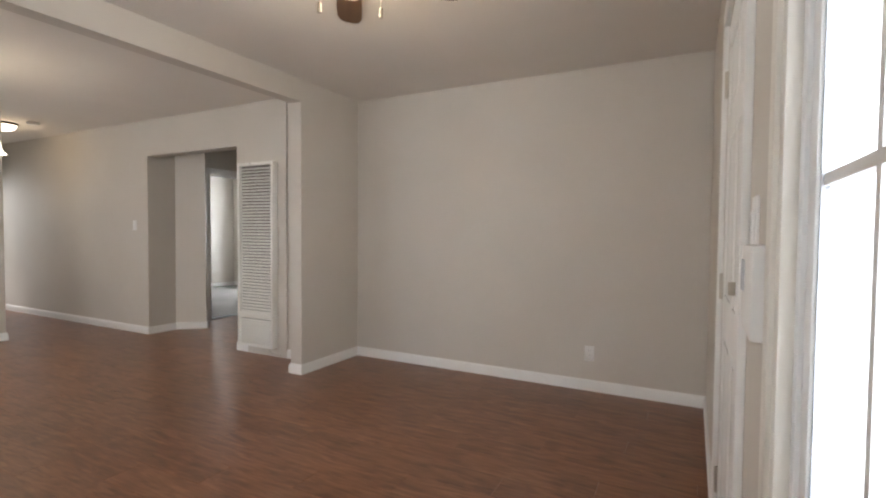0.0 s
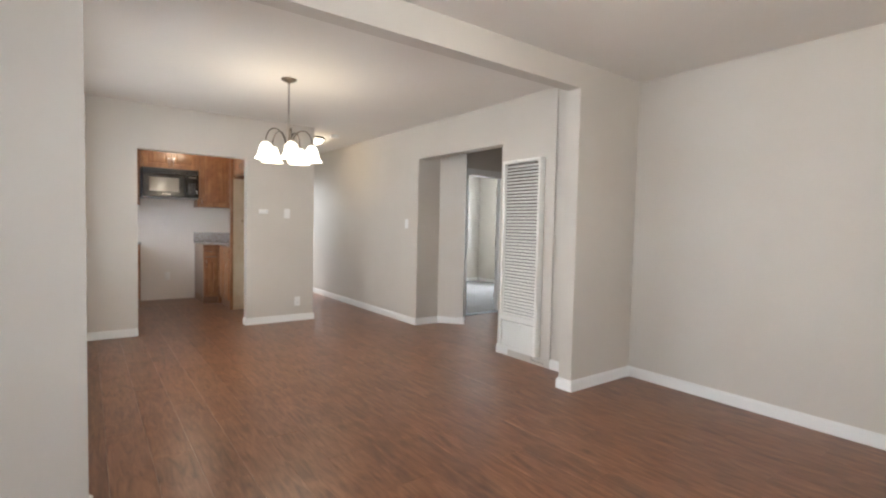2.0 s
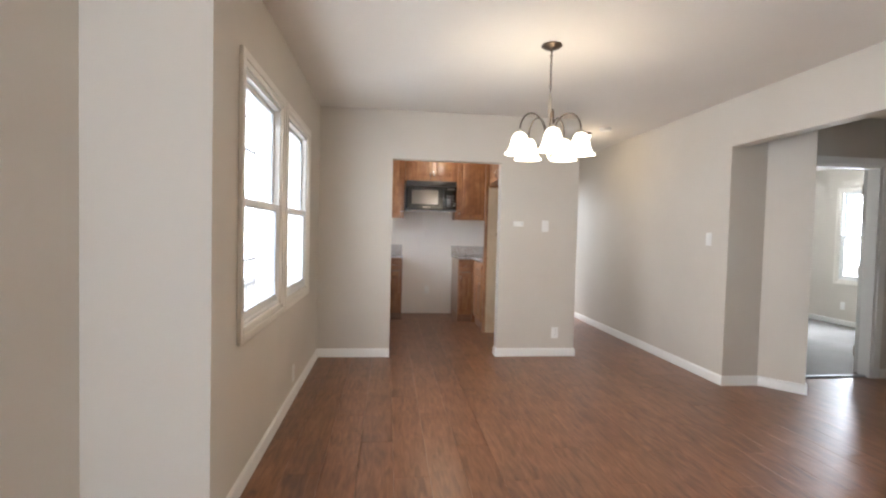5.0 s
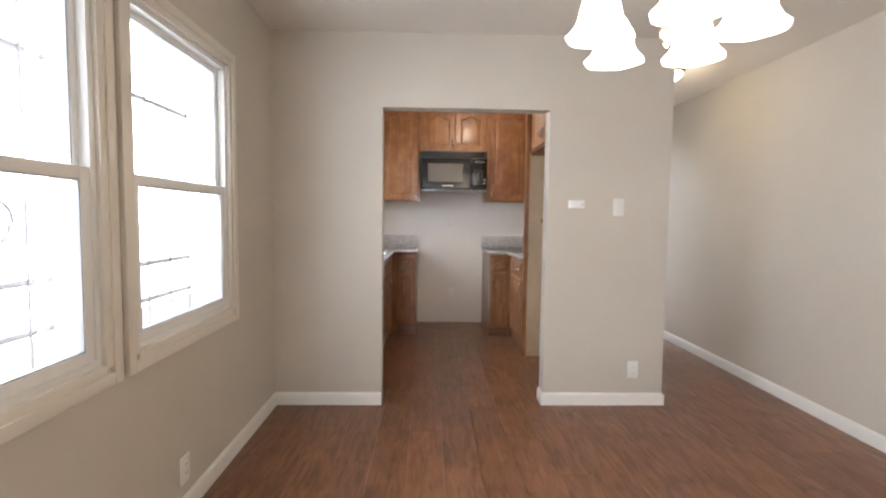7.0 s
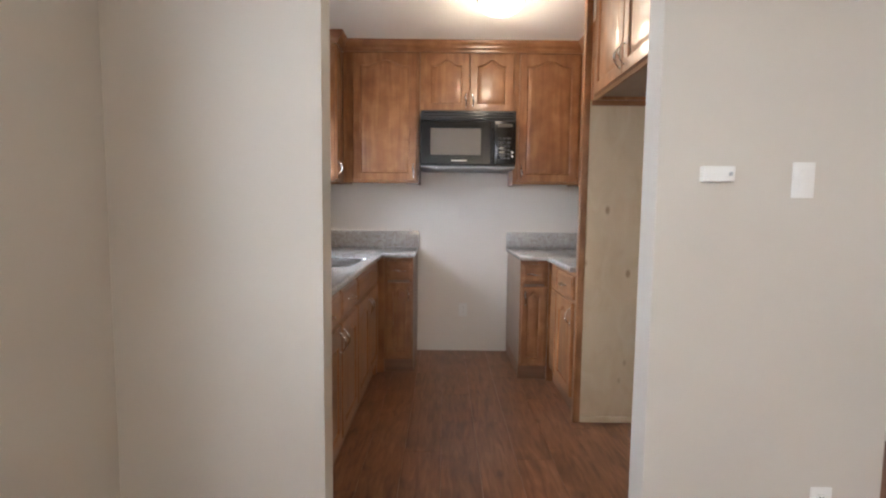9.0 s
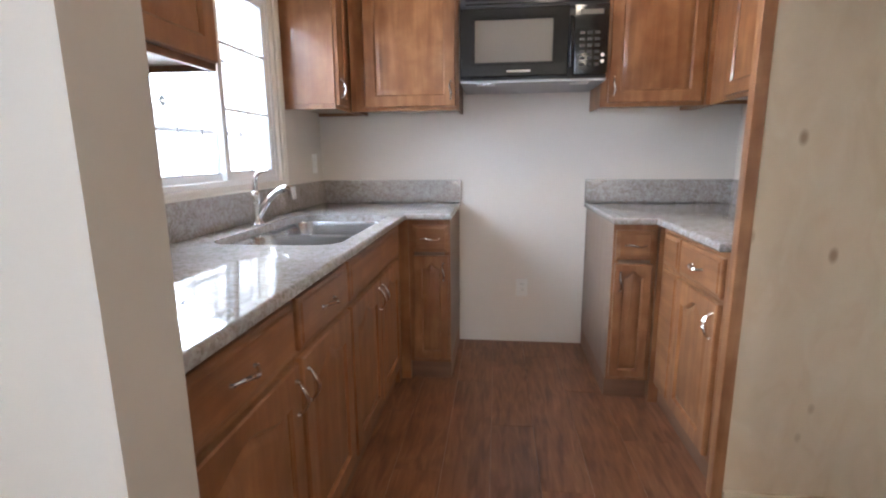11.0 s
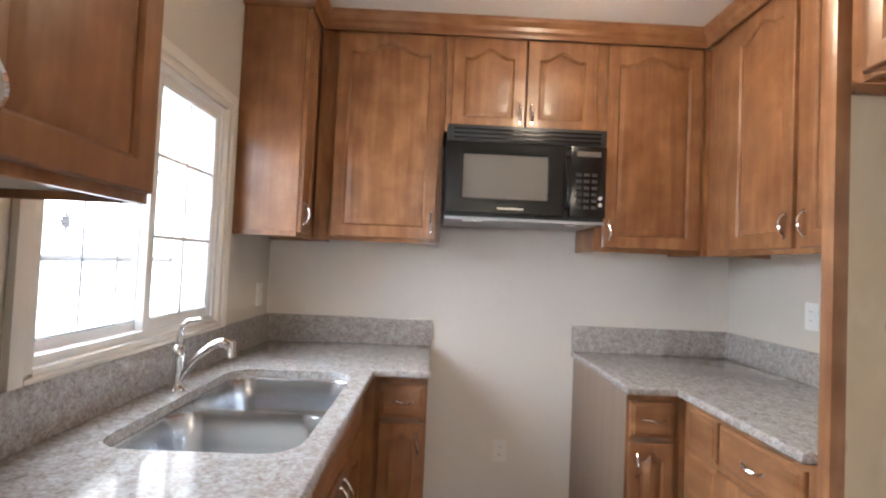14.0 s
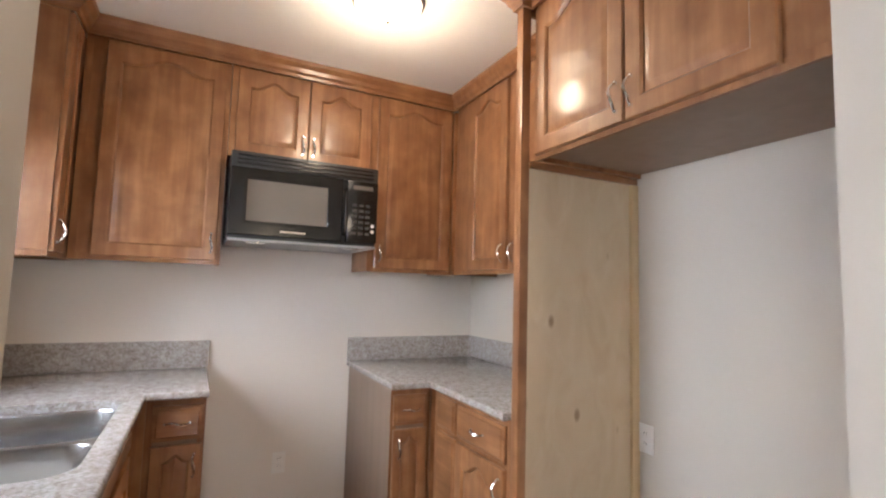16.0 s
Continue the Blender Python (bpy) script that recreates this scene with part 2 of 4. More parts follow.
block("ceiling_hall", (WN, WH, 0.001, 2.75, HC, HC + 0.20), CEIL, None, "off-white textured ceiling", "structure", "ceiling")
block("ceiling_kitchen", (XL, XK, 0.12, YK, KC, KC + 0.11), painted("kitchen_ceiling_paint", (0.78, 0.76, 0.72), (0.81, 0.79, 0.75), 0.6, bump=0.06, fine=120), None, "smooth white kitchen ceiling", "structure", "ceiling")
block("ceiling_bedroom", (WH + 0.12, 7.85, -2.6, 2.62, 2.44, 2.6), CEIL, None, "off-white ceiling", "structure", "ceiling")

# ---- outside ----
GROUND = painted("outside_concrete", (0.42, 0.40, 0.37), (0.5, 0.48, 0.45), 0.9)
block("ground", (-400, 400, -400, 400, -0.35, -0.15), GROUND, None, "pale concrete yard around the house", "structure", "ground")
# added emissive panels: stand in for white daylight outside and help light the rooms
GLARE = mat("daylight_panel_glow", (0.8, 0.8, 0.8), 1.0, emit=(1.0, 0.99, 0.97), strength=3.2)
block("backdrop", (-3.2, -3.15, -9.5, 40.0, -0.1, 9.0), GLARE, None, "glowing panel standing in for overexposed daylight beyond the windows", "structure", "backdrop")
block("backdrop", (-3.0, 8.0, -10.3, -10.25, -0.1, 6.5), GLARE, None, "glowing panel standing in for overexposed daylight beyond the windows", "structure", "backdrop")
block("backdrop", (10.5, 10.55, -2.0, 5.0, -0.1, 3.6), GLARE, None, "glowing panel standing in for overexposed daylight beyond the windows", "structure", "backdrop")
block("backdrop", (1.0, 6.0, 6.5, 6.55, -0.1, 3.0), GLARE, None, "glowing panel standing in for overexposed daylight beyond the back door", "structure", "backdrop")

VINYL = mat("white_vinyl", (0.80, 0.80, 0.79), 0.35)
CASING = painted("casing_paint", (0.74, 0.70, 0.63), (0.77, 0.73, 0.66), 0.4, bump=0.015)
BARS = mat("painted_steel_bars", (0.30, 0.30, 0.31), 0.5)
ALU = mat("grey_weatherstrip", (0.45, 0.47, 0.50), 0.4)
GLASS = mat("window_glass", (1, 1, 1), 0.0)
gn, gl, gp = nodes(GLASS)
gp.inputs["Transmission Weight"].default_value = 1.0
gp.inputs["IOR"].default_value = 1.02
CHROME = mat("polished_chrome", (0.80, 0.80, 0.80), 0.10, 1.0)
NICKEL = mat("brushed_nickel", (0.55, 0.51, 0.45), 0.28, 1.0)
BRONZE = mat("dark_bronze", (0.10, 0.075, 0.055), 0.35, 0.8)
PLASTIC = mat("white_plastic", (0.82, 0.81, 0.78), 0.35)
SLOT = mat("dark_slot", (0.03, 0.03, 0.03), 0.6)
ENAMEL = painted("heater_enamel", (0.80, 0.78, 0.73), (0.83, 0.81, 0.76), 0.4, bump=0.01)
HOLLOW_SHADE = mat("heater_inside_shade", (0.16, 0.14, 0.12), 0.8)
SHADE = mat("lit_frosted_glass", (0.9, 0.88, 0.82), 0.4, emit=(1.0, 0.88, 0.68), strength=5.0)
DOME = mat("lit_dome_glass", (0.9, 0.88, 0.82), 0.4, emit=(1.0, 0.88, 0.66), strength=6.0)


def cyl(bm, p, q, r0, r1=None, n=16):
    """A rod or cone from p to q."""
    p, q = Vector(p), Vector(q)
    d = q - p
    m = Matrix.Translation((p + q) / 2) @ d.to_track_quat("Z", "Y").to_matrix().to_4x4()
    bmesh.ops.create_cone(bm, cap_ends=True, segments=n, radius1=r0, radius2=r0 if r1 is None else r1, depth=d.length, matrix=m)


def lathe(bm, profile, at=(0, 0, 0), n=32, wave=0.0, waves=0):
    """A turned body from (radius, height) pairs about the z axis."""
    rings = []
    top, low = max(q[1] for q in profile), min(q[1] for q in profile)
    for r, z in profile:
        ring = []
        for i in range(n):
            a = 2 * math.pi * i / n
            rr = r + wave * math.cos(a * waves) * max(0, (top - z) / (top - low)) ** 2 if wave else r
            ring.append(bm.verts.new((at[0] + rr * math.cos(a), at[1] + rr * math.sin(a), at[2] + z)))
        rings.append(ring)
    for a, b in zip(rings, rings[1:]):
        for i in range(n):
            bm.faces.new((a[i], a[(i + 1) % n], b[(i + 1) % n], b[i]))
    return rings


def tube(bm, pts, r, n=10):
    """A round bar along a chain of points."""
    pts = [Vector(p) for p in pts]
    rings, side = [], None
    for i, p in enumerate(pts):
        d = (pts[min(i + 1, len(pts) - 1)] - pts[max(i - 1, 0)]).normalized()
        if side is None:
            side = d.orthogonal().normalized()
        side = (side - d * side.dot(d)).normalized()
        up = d.cross(side)
        rr = r[i] if isinstance(r, (list, tuple)) else r
        rings.append([bm.verts.new(p + (side * math.cos(2 * math.pi * k / n) + up * math.sin(2 * math.pi * k / n)) * rr) for k in range(n)])
    for a, b in zip(rings, rings[1:]):
        for k in range(n):
            bm.faces.new((a[k], a[(k + 1) % n], b[(k + 1) % n], b[k]))
    bm.faces.new(rings[0][::-1]), bm.faces.new(rings[-1])


def sweep(bm, path, profile, closed=False):
    """Mitred moulding: profile of (out, z) pairs along a path of (x, y), out to the left of the way."""
    P = [Vector(p) for p in path]
    rings = []
    for i, p in enumerate(P):
        a = (P[i] - P[i - 1]).normalized() if i > 0 or closed else None
        b = (P[(i + 1) % len(P)] - P[i]).normalized() if i < len(P) - 1 or closed else None
        a, b = a or b, b or a
        na, nb = Vector((-a.y, a.x)), Vector((-b.y, b.x))
        m = (na + nb).normalized()
        k = 1 / max(0.2, m.dot(na))
        rings.append([bm.verts.new((p.x + m.x * o * k, p.y + m.y * o * k, z)) for o, z in profile])
    n = len(profile)
    for a, b in zip(rings, rings[1:]):
        for k in range(n):
            bm.faces.new((a[k], b[k], b[(k + 1) % n], a[(k + 1) % n]))
    bm.faces.new(rings[0]), bm.faces.new(rings[-1][::-1])


BASE = [(0, 0), (0.015, 0), (0.015, 0.064), (0.012, 0.074), (0.006, 0.080), (0.004, 0.086), (0, 0.086)]


def baseboard(*paths):
    for p in paths:
        bm = bmesh.new()
        sweep(bm, p, BASE)
        part("baseboard", bm, TRIM, None, "white painted wooden baseboard", "structure", "baseboard", 25)


baseboard(
    [(0.752, 0.0), (XL, 0.0), (XL, -3.61), (0.315, -3.61), (0.315, -3.73), (XL, -3.73), (XL, YF), (1.45, YF)],
    [(WN, 2.63), (WN, 0.0), (1.867, 0.0), (1.867, 0.12)],
    [(2.49, YF), (XR, YF), (XR, -3.73), (3.31, -3.73), (3.31, -3.61), (WH, -3.61), (WH, -2.53)],
    [(4.50, -0.86), (4.27, -0.86), (4.27, -1.22), (4.21, -1.28), (3.99, -1.02), (WH, -1.02), (WH, 2.63)],
    [(WH, -2.53), (5.63, -2.53), (5.63, -0.86), (5.38, -0.86)],
    [(7.7, -0.74), (7.7, 2.5), (3.80, 2.5)],
)


# ---- windows ----
def window(name, axis, face, a0, a1, z0, z1, label, style, out, foot=0.07, CW=0.07):
    """A vinyl window in an opening: along the axis from a0 to a1; out is the way outdoors (+1, -1)."""
    w = thing(name, label, "window", kind="structure")

    def box(bm, a, b, d0, d1, c, d, bevel=0.0):
        p, q = sorted((face + out * d0, face + out * d1))
        if axis == "y":
            cuboid(bm, p, q, a, b, c, d, bevel)
        else:
            cuboid(bm, a, b, p, q, c, d, bevel)

    def ring(nm, a, b, c, d, t, d0, d1, m, lab="", parent=w, bevel=0.003):
        bm = bmesh.new()
        box(bm, a, a + t, d0, d1, c, d, bevel), box(bm, b - t, b, d0, d1, c, d, bevel)
        box(bm, a + t - 0.001, b - t + 0.001, d0 + 0.0005, d1 - 0.0005, c, c + t, bevel), box(bm, a + t - 0.001, b - t + 0.001, d0 + 0.0005, d1 - 0.0005, d - t, d, bevel)
        return part(nm, bm, m, parent, lab)

    # moulded casing in two steps
    bm = bmesh.new()
    for a, b, c, d in ((a0 - CW, a0 - 0.028, z0 - foot, z1 + CW), (a1 + 0.028, a1 + CW, z0 - foot, z1 + CW), (a0 - 0.028, a1 + 0.028, z1 + 0.028, z1 + CW), (a0 - 0.028, a1 + 0.028, z0 - foot, z0 - min(0.028, foot * 0.5))):
        box(bm, a + 0.0004, b - 0.0004, -0.020, -0.0005, c, d, 0.005)
    part("casing", bm, CASING, w, "moulded off-white wooden casing")
    bm = bmesh.new()
    for a, b, c, d in ((a0 - 0.03, a0 + 0.002, z0 - 0.01, z1 + 0.03), (a1 - 0.002, a1 + 0.03, z0 - 0.01, z1 + 0.03), (a0 + 0.002, a1 - 0.002, z1 - 0.002, z1 + 0.03), (a0 + 0.002, a1 - 0.002, z0 - min(0.03, foot * 0.55), z0 + 0.002)):
        box(bm, a, b, -0.013, 0.03, c, d, 0.004)
    part("inner_casing", bm, CASING, w)
    ring("window_frame", a0 + 0.001, a1 - 0.001, z0 + 0.001, z1 - 0.001, 0.024, 0.004, 0.08, VINYL, "white vinyl frame")
    sashes = []
    if style == "hung":
        mid = z0 + (z1 - z0) * 0.49
        sashes = [(a0 + 0.022, a1 - 0.022, z0 + 0.022, mid + 0.02, 0.010, 0.035, 0.038), (a0 + 0.022, a1 - 0.022, mid - 0.02, z1 - 0.022, 0.038, 0.063, 0.026)]
    elif style == "slide":
        mid = (a0 + a1) / 2
        sashes = [(a0 + 0.022, mid + 0.02, z0 + 0.022, z1 - 0.022, 0.038, 0.063, 0.030), (mid - 0.02, a1 - 0.022, z0 + 0.022, z1 - 0.022, 0.010, 0.035, 0.036)]
    for a, b, c, d, d0, d1, t in sashes:
        s = ring("sash", a, b, c, d, t, d0, d1, VINYL)
        ring("gasket", a + t - 0.001, b - t + 0.001, c + t - 0.001, d - t + 0.001, 0.006, d0 + 0.004, d1 - 0.004, ALU, "thin grey glazing gasket", s, 0.0)
        bm = bmesh.new()
        m0 = (d0 + d1) / 2
        box(bm, a + t, b - t, m0 - 0.002, m0 + 0.002, c + t, d - t)
        g = part("pane", bm, GLASS, s, "clear glass pane")
        g.visible_shadow = False
        if style == "slide" and not (foot < 0.05 and d0 > 0.03):
            for q in (0.36, 0.68):
                bm = bmesh.new()
                zz = c + (d - c) * q
                box(bm, a + t, b - t, m0 - 0.006, m0 + 0.006, zz - 0.006, zz + 0.006)
                part("muntin", bm, VINYL, s)
            bm = bmesh.new()
            aa = (a + b) / 2
            box(bm, aa - 0.006, aa + 0.006, m0 - 0.0055, m0 + 0.0055, c + t, d - t)
            part("muntin", bm, VINYL, s)
    return w


def grille(axis, face, a0, a1, z0, z1, out, scroll=False, rails=(0.12, 0.42, 0.72)):
    """Ornamental steel security bars outside a window."""
    g = thing("security_grille", "painted steel security bars outside the window", "window grille", group="window grilles")

    def at(a, z, d=0.0):
        f = face + out * (0.10 + d)
        return (f, a, z) if axis == "y" else (a, f, z)

    n = max(3, round((a1 - a0) / 0.17))
    for i in range(n + 1):
        a = a0 + (a1 - a0) * i / n
        bm = bmesh.new()
        cyl(bm, at(a, z0), at(a, z1), 0.0045, n=8)
        part("upright_bar", bm, BARS, g)
    for k in rails:
        z = z0 + (z1 - z0) * k
        bm = bmesh.new()
        cyl(bm, at(a0 - 0.03, z, 0.012), at(a1 + 0.03, z, 0.012), 0.012, n=8)
        part("cross_bar", bm, BARS, g)
    for a in (a0, a1):
        for z in (z0 + 0.03, z1 - 0.03):
            bm = bmesh.new()
            p = Vector(at(a, z))
            q = p.copy()
            if axis == "y":
                q.x = face
            else:
                q.y = face
            cyl(bm, p, q, 0.007, n=8)
            part("bracket", bm, BARS, g)
    if scroll:
        for i in range(n):
            a = a0 + (a1 - a0) * (i + 0.5) / n
            zc = z0 + (z1 - z0) * 0.40
            bm = bmesh.new()
            pts = [at(a + 0.045 * math.cos(u) * (1 - 0.05 * u), zc + 0.07 * math.sin(u) * (1 - 0.05 * u), 0.006) for u in [k * 0.35 for k in range(19)]]
            tube(bm, pts, 0.006, 6)
            part("scroll", bm, BARS, g)


for k, (a, b, c, d) in enumerate(DWIN):
    window("window_%d" % (k + 1), "y", XL, a, b, c, d, "white vinyl double-hung window with moulded off-white casing", "hung", -1)
    grille("y", -0.12, a - 0.03, b + (0.08 if k == 0 else 0.03), c - 0.06, d - 0.02, -1, k == 1, (0.12, 0.25, 0.83))
window("window_3", "y", XL, *KWIN, "white vinyl sliding kitchen window with off-white casing", "slide", -1, 0.032)
grille("y", -0.12, KWIN[0] - 0.04, KWIN[1] + 0.10, KWIN[2] - 0.04, KWIN[3] + 0.02, -1, False, (0.3, 0.68))
star = thing("star_ornament", "small steel star welded to the kitchen window bars", "ornament")
bm = bmesh.new()
for p, q in (((0, 0, -0.045), (0, 0, 0.045)), ((0, -0.045, 0), (0, 0.045, 0)), ((0, -0.022, -0.022), (0, 0.022, 0.022)), ((0, -0.022, 0.022), (0, 0.022, -0.022))):
    h = tuple((i + j) / 2 for i, j in zip(p, q))
    cyl(bm, h, p, 0.009, 0.001, 8), cyl(bm, h, q, 0.009, 0.001, 8)
part("rays", bm, BARS, star)
star.location = (-0.225, 1.50, 1.46)
window("window_4", "x", YF, 0.10, 0.95, 0.84, 2.06, "white vinyl living room window with off-white casing", "slide", -1)
grille("x", YF - 0.15, 0.13, 0.92, 0.87, 2.03, -1, False, (0.2, 0.5, 0.8))
window("window_6", "y", XL, *LWIN, "white vinyl sliding living room side window with off-white casing", "slide", -1)
grille("y", -0.12, LWIN[0] + 0.03, LWIN[1] - 0.03, LWIN[2] + 0.03, LWIN[3] - 0.03, -1, False, (0.2, 0.5, 0.8))
window("window_5", "y", 7.7, 0.95, 1.85, 0.70, 2.05, "white vinyl double-hung bedroom window", "hung", 1)


# ---- doors ----
def door_leaf(name, w, h, label, style="panel"):
    """A leaf 4 cm thick, hinge edge on the z axis, running along +x, its faces towards -y and +y."""
    root = thing(name, label, "door", kind="structure")
    bm = bmesh.new()
    if style == "glass":
        cuboid(bm, 0, w, -0.02, 0.02, 0.01, 0.12, 0.002)
        cuboid(bm, 0, 0.05, -0.0195, 0.0195, 0.121, h, 0.002), cuboid(bm, w - 0.03, w, -0.0195, 0.0195, 0.121, h, 0.002)
        cuboid(bm, 0.051, w - 0.031, -0.019, 0.019, h - 0.08, h, 0.002), cuboid(bm, 0.051, w - 0.031, -0.019, 0.019, 0.84, 0.92, 0.002)
        part("leaf", bm, TRIM, root)
        g = block("pane", (0.05, w - 0.03, -0.003, 0.003, 0.12, h - 0.08), GLASS, root, "clear glass pane")
        g.visible_shadow = False
    else:
        cuboid(bm, 0, w, -0.016, 0.016, 0.01, h, 0.002)
        part("leaf", bm, TRIM, root)
        st, rails = 0.11, [(0.01, 0.22), (0.86, 1.0), (1.55, 1.66), (h - 0.12, h)]
        for f in (-1, 1):
            y0, y1 = sorted((f * 0.0162, f * 0.021))
            bm = bmesh.new()
            for x0, x1 in ((0, st), (w / 2 - 0.045, w / 2 + 0.045), (w - st, w)):
                cuboid(bm, x0, x1, y0, y1, 0.011, h - 0.001, 0.002)
            for z0, z1 in rails:
                for x0, x1 in ((st, w / 2 - 0.045), (w / 2 + 0.045, w - st)):
                    cuboid(bm, x0 + 0.0005, x1 - 0.0005, y0, y1, z0 + 0.001, z1 - 0.001, 0.002)
            part("stiles_and_rails", bm, TRIM, root)
            for z0, z1 in zip([r[1] for r in rails], [r[0] for r in rails[1:]]):
                for x0, x1 in ((st, w / 2 - 0.045), (w / 2 + 0.045, w - st)):
                    p0, p1 = sorted((f * 0.0162, f * 0.0195))
                    block("raised_panel", (x0 + 0.03, x1 - 0.03, p0, p1, z0 + 0.03, z1 - 0.03), TRIM, root, bevel=0.0014)
    return root


def hinge(parent, x, y, z):
    bm = bmesh.new()
    cyl(bm, (x, y, z - 0.05), (x, y, z + 0.05), 0.007, n=10)
    cuboid(bm, x - 0.004, x + 0.028, y + 0.003, y + 0.006, z - 0.045, z + 0.045)
    part("hinge", bm, NICKEL, parent, "nickel butt hinge")


def knob(parent, x, y, z, out):
    bm = bmesh.new()
    lathe(bm, [(0.0, 0.0), (0.032, 0.0), (0.032, 0.006), (0.014, 0.012), (0.011, 0.028), (0.022, 0.038), (0.028, 0.050), (0.024, 0.062), (0.0, 0.066)], n=20)
    bmesh.ops.transform(bm, matrix=Matrix.Translation((x, y, z)) @ Matrix.Rotation(radians(-90 * out), 4, "X"), verts=bm.verts[:])
    part("door_knob", bm, NICKEL, parent, "satin nickel door knob")


# front door, hinged beside the living room corner
fd = door_leaf("door_1", 0.896, 2.02, "white painted six-panel front door, closed, with nickel knob and deadbolt")
fd.matrix_world = pose(2.418, YF - 0.022, 0.005, 0, 0, 180)
for z in (0.25, 1.02, 1.80):
    hinge(fd, 0.004, -0.026, z)
knob(fd, 0.826, -0.021, 0.92, 1)
bm = bmesh.new()
lathe(bm, [(0.0, 0.0), (0.028, 0.0), (0.028, 0.008), (0.02, 0.014), (0.0, 0.015)], n=20)
cuboid(bm, -0.004, 0.004, -0.016, 0.016, 0.014, 0.030, 0.001)
bmesh.ops.transform(bm, matrix=Matrix.Translation((0.826, -0.021, 1.09)) @ Matrix.Rotation(radians(90), 4, "X"), verts=bm.verts[:])
part("deadbolt", bm, NICKEL, fd, "nickel deadbolt thumb turn")
bm = bmesh.new()
cuboid(bm, 0.80, 0.86, -0.034, -0.0215, 1.90, 1.93, 0.003)
part("top_bolt", bm, SLOT, fd, "dark door alarm contact")


def casing(axis, face, a0, a1, z1, out, w=0.07, label="white painted door casing"):
    bm = bmesh.new()
    for a, b, c, d in ((a0 - w, a0, 0, z1 + w), (a1, a1 + w, 0, z1 + w), (a0 + 0.0005, a1 - 0.0005, z1, z1 + w - 0.0005)):
        p, q = sorted((face, face + out * 0.018))
        if axis == "x":
            cuboid(bm, a, b, p, q, c, d, 0.004)
        else:
            cuboid(bm, p, q, a, b, c, d, 0.004)
    part("trim", bm, TRIM, None, label, "structure", "door casing")


casing("x", YF, 1.52, 2.42, 2.03, 1)
casing("x", -0.86, 4.58, 5.30, 2.0, -1)
casing("x", 2.63, 2.85, 3.645, 2.05, -1, 0.008)
# jamb linings
for nm, dims in (("trim", (4.58, 4.60, -0.86, -0.74, 0.0, 2.0)), ("trim", (5.28, 5.30, -0.86, -0.74, 0.0, 2.0)), ("trim", (4.60, 5.28, -0.86, -0.74, 1.98, 2.0))):
    block(nm, dims, TRIM, None, "white painted door jamb", "structure", "door jamb")
block("trim", (4.60, 5.28, -0.835, -0.785, 0.0, 0.016), ALU, None, "metal threshold strip between laminate and carpet", "structure", "threshold", 0.004)
bd = door_leaf("door_2", 0.68, 1.97, "white panelled bedroom door standing open into the room")
bd.matrix_world = pose(5.275, -0.735, 0.012, 0, 0, 40)
for z in (0.22, 1.0, 1.78):
    hinge(bd, 0.0, 0.026, z)
knob(bd, 0.62, 0.021, 0.92, -1)
hd = door_leaf("door_3", 0.788, 2.04, "white glazed back door at the end of the hall", "glass")
hd.matrix_world = pose(2.853, 2.69, 0.003)
knob(hd, 0.025, -0.021, 0.93, 1)


# ---- plates and boxes on the walls ----
def plate(kind, at, face, group="wall plates"):
    """A wall plate at a point, its face towards +x, -x, +y or -y."""
    turn = {"-y": 0, "+x": 90, "+y": 180, "-x": -90}[face]
    gang = 2 if kind == "combo" else 1
    w, h = (0.074 if gang == 1 else 0.118) , 0.118
    label = {"outlet": "white duplex wall outlet with cover plate", "switch": "white rocker light switch with cover plate", "blank": "blank wall plate painted over in wall colour", "combo": "white double plate with two rocker light switches"}[kind]
    root = thing({"outlet": "wall_outlet", "switch": "light_switch", "blank": "wall_plate", "combo": "light_switch"}[kind], label, kind if kind in ("outlet", "switch") else "wall plate", group=group)
    bm = bmesh.new()
    cuboid(bm, -w / 2, w / 2, -0.006, 0, -h / 2, h / 2, 0.003)
    part("cover_plate", bm, KWALL if kind == "blank" else PLASTIC, root)
    for i in range(gang):
        x = (i - (gang - 1) / 2) * 0.046
        what = kind if kind != "combo" else "switch"
        if what == "outlet":
            for z in (0.02, -0.02):
                bm = bmesh.new()
                cuboid(bm, x - 0.016, x + 0.016, -0.009, -0.005, z - 0.014, z + 0.014, 0.003)
                o = part("receptacle", bm, PLASTIC, root)
                bm = bmesh.new()
                for dx in (-0.006, 0.006):
                    cuboid(bm, x + dx - 0.001, x + dx + 0.001, -0.0095, -0.0088, z - 0.001, z + 0.007)
                part("slots", bm, SLOT, o, "dark slots")
        elif what == "switch":
            bm = bmesh.new()
            cuboid(bm, x - 0.016, x + 0.016, -0.010, -0.005, -0.033, 0.033, 0.003)
            part("rocker", bm, PLASTIC, root)
    root.matrix_world = pose(*at, 0, 0, turn)
    return root


plate("switch", (2.35, 0, 1.372), "-y")
plate("outlet", (2.49, 0, 0.25), "-y")
plate("outlet", (XL, -1.22, 0.20), "+x")
plate("switch", (WH, -0.77, 1.28), "-x")
plate("outlet", (XR, -5.98, 0.293), "-x")
plate("switch", (1.32, YF, 1.24), "+y")
plate("blank", (1.33, YK, 1.24), "-y")
plate("outlet", (1.335, YK, 0.372), "-y")
plate("outlet", (XL, 2.50, 1.18), "+x")
plate("combo", (XL, 0.800, 1.178), "+x")
plate("outlet", (XK, 2.03, 1.22), "-x")
plate("outlet", (XK, 1.14, 0.785), "-x")
plate("outlet", (7.7, 1.75, 0.30), "-x")
th = thing("thermostat", "small white wall thermostat", "thermostat", (2.058, 0, 1.388))
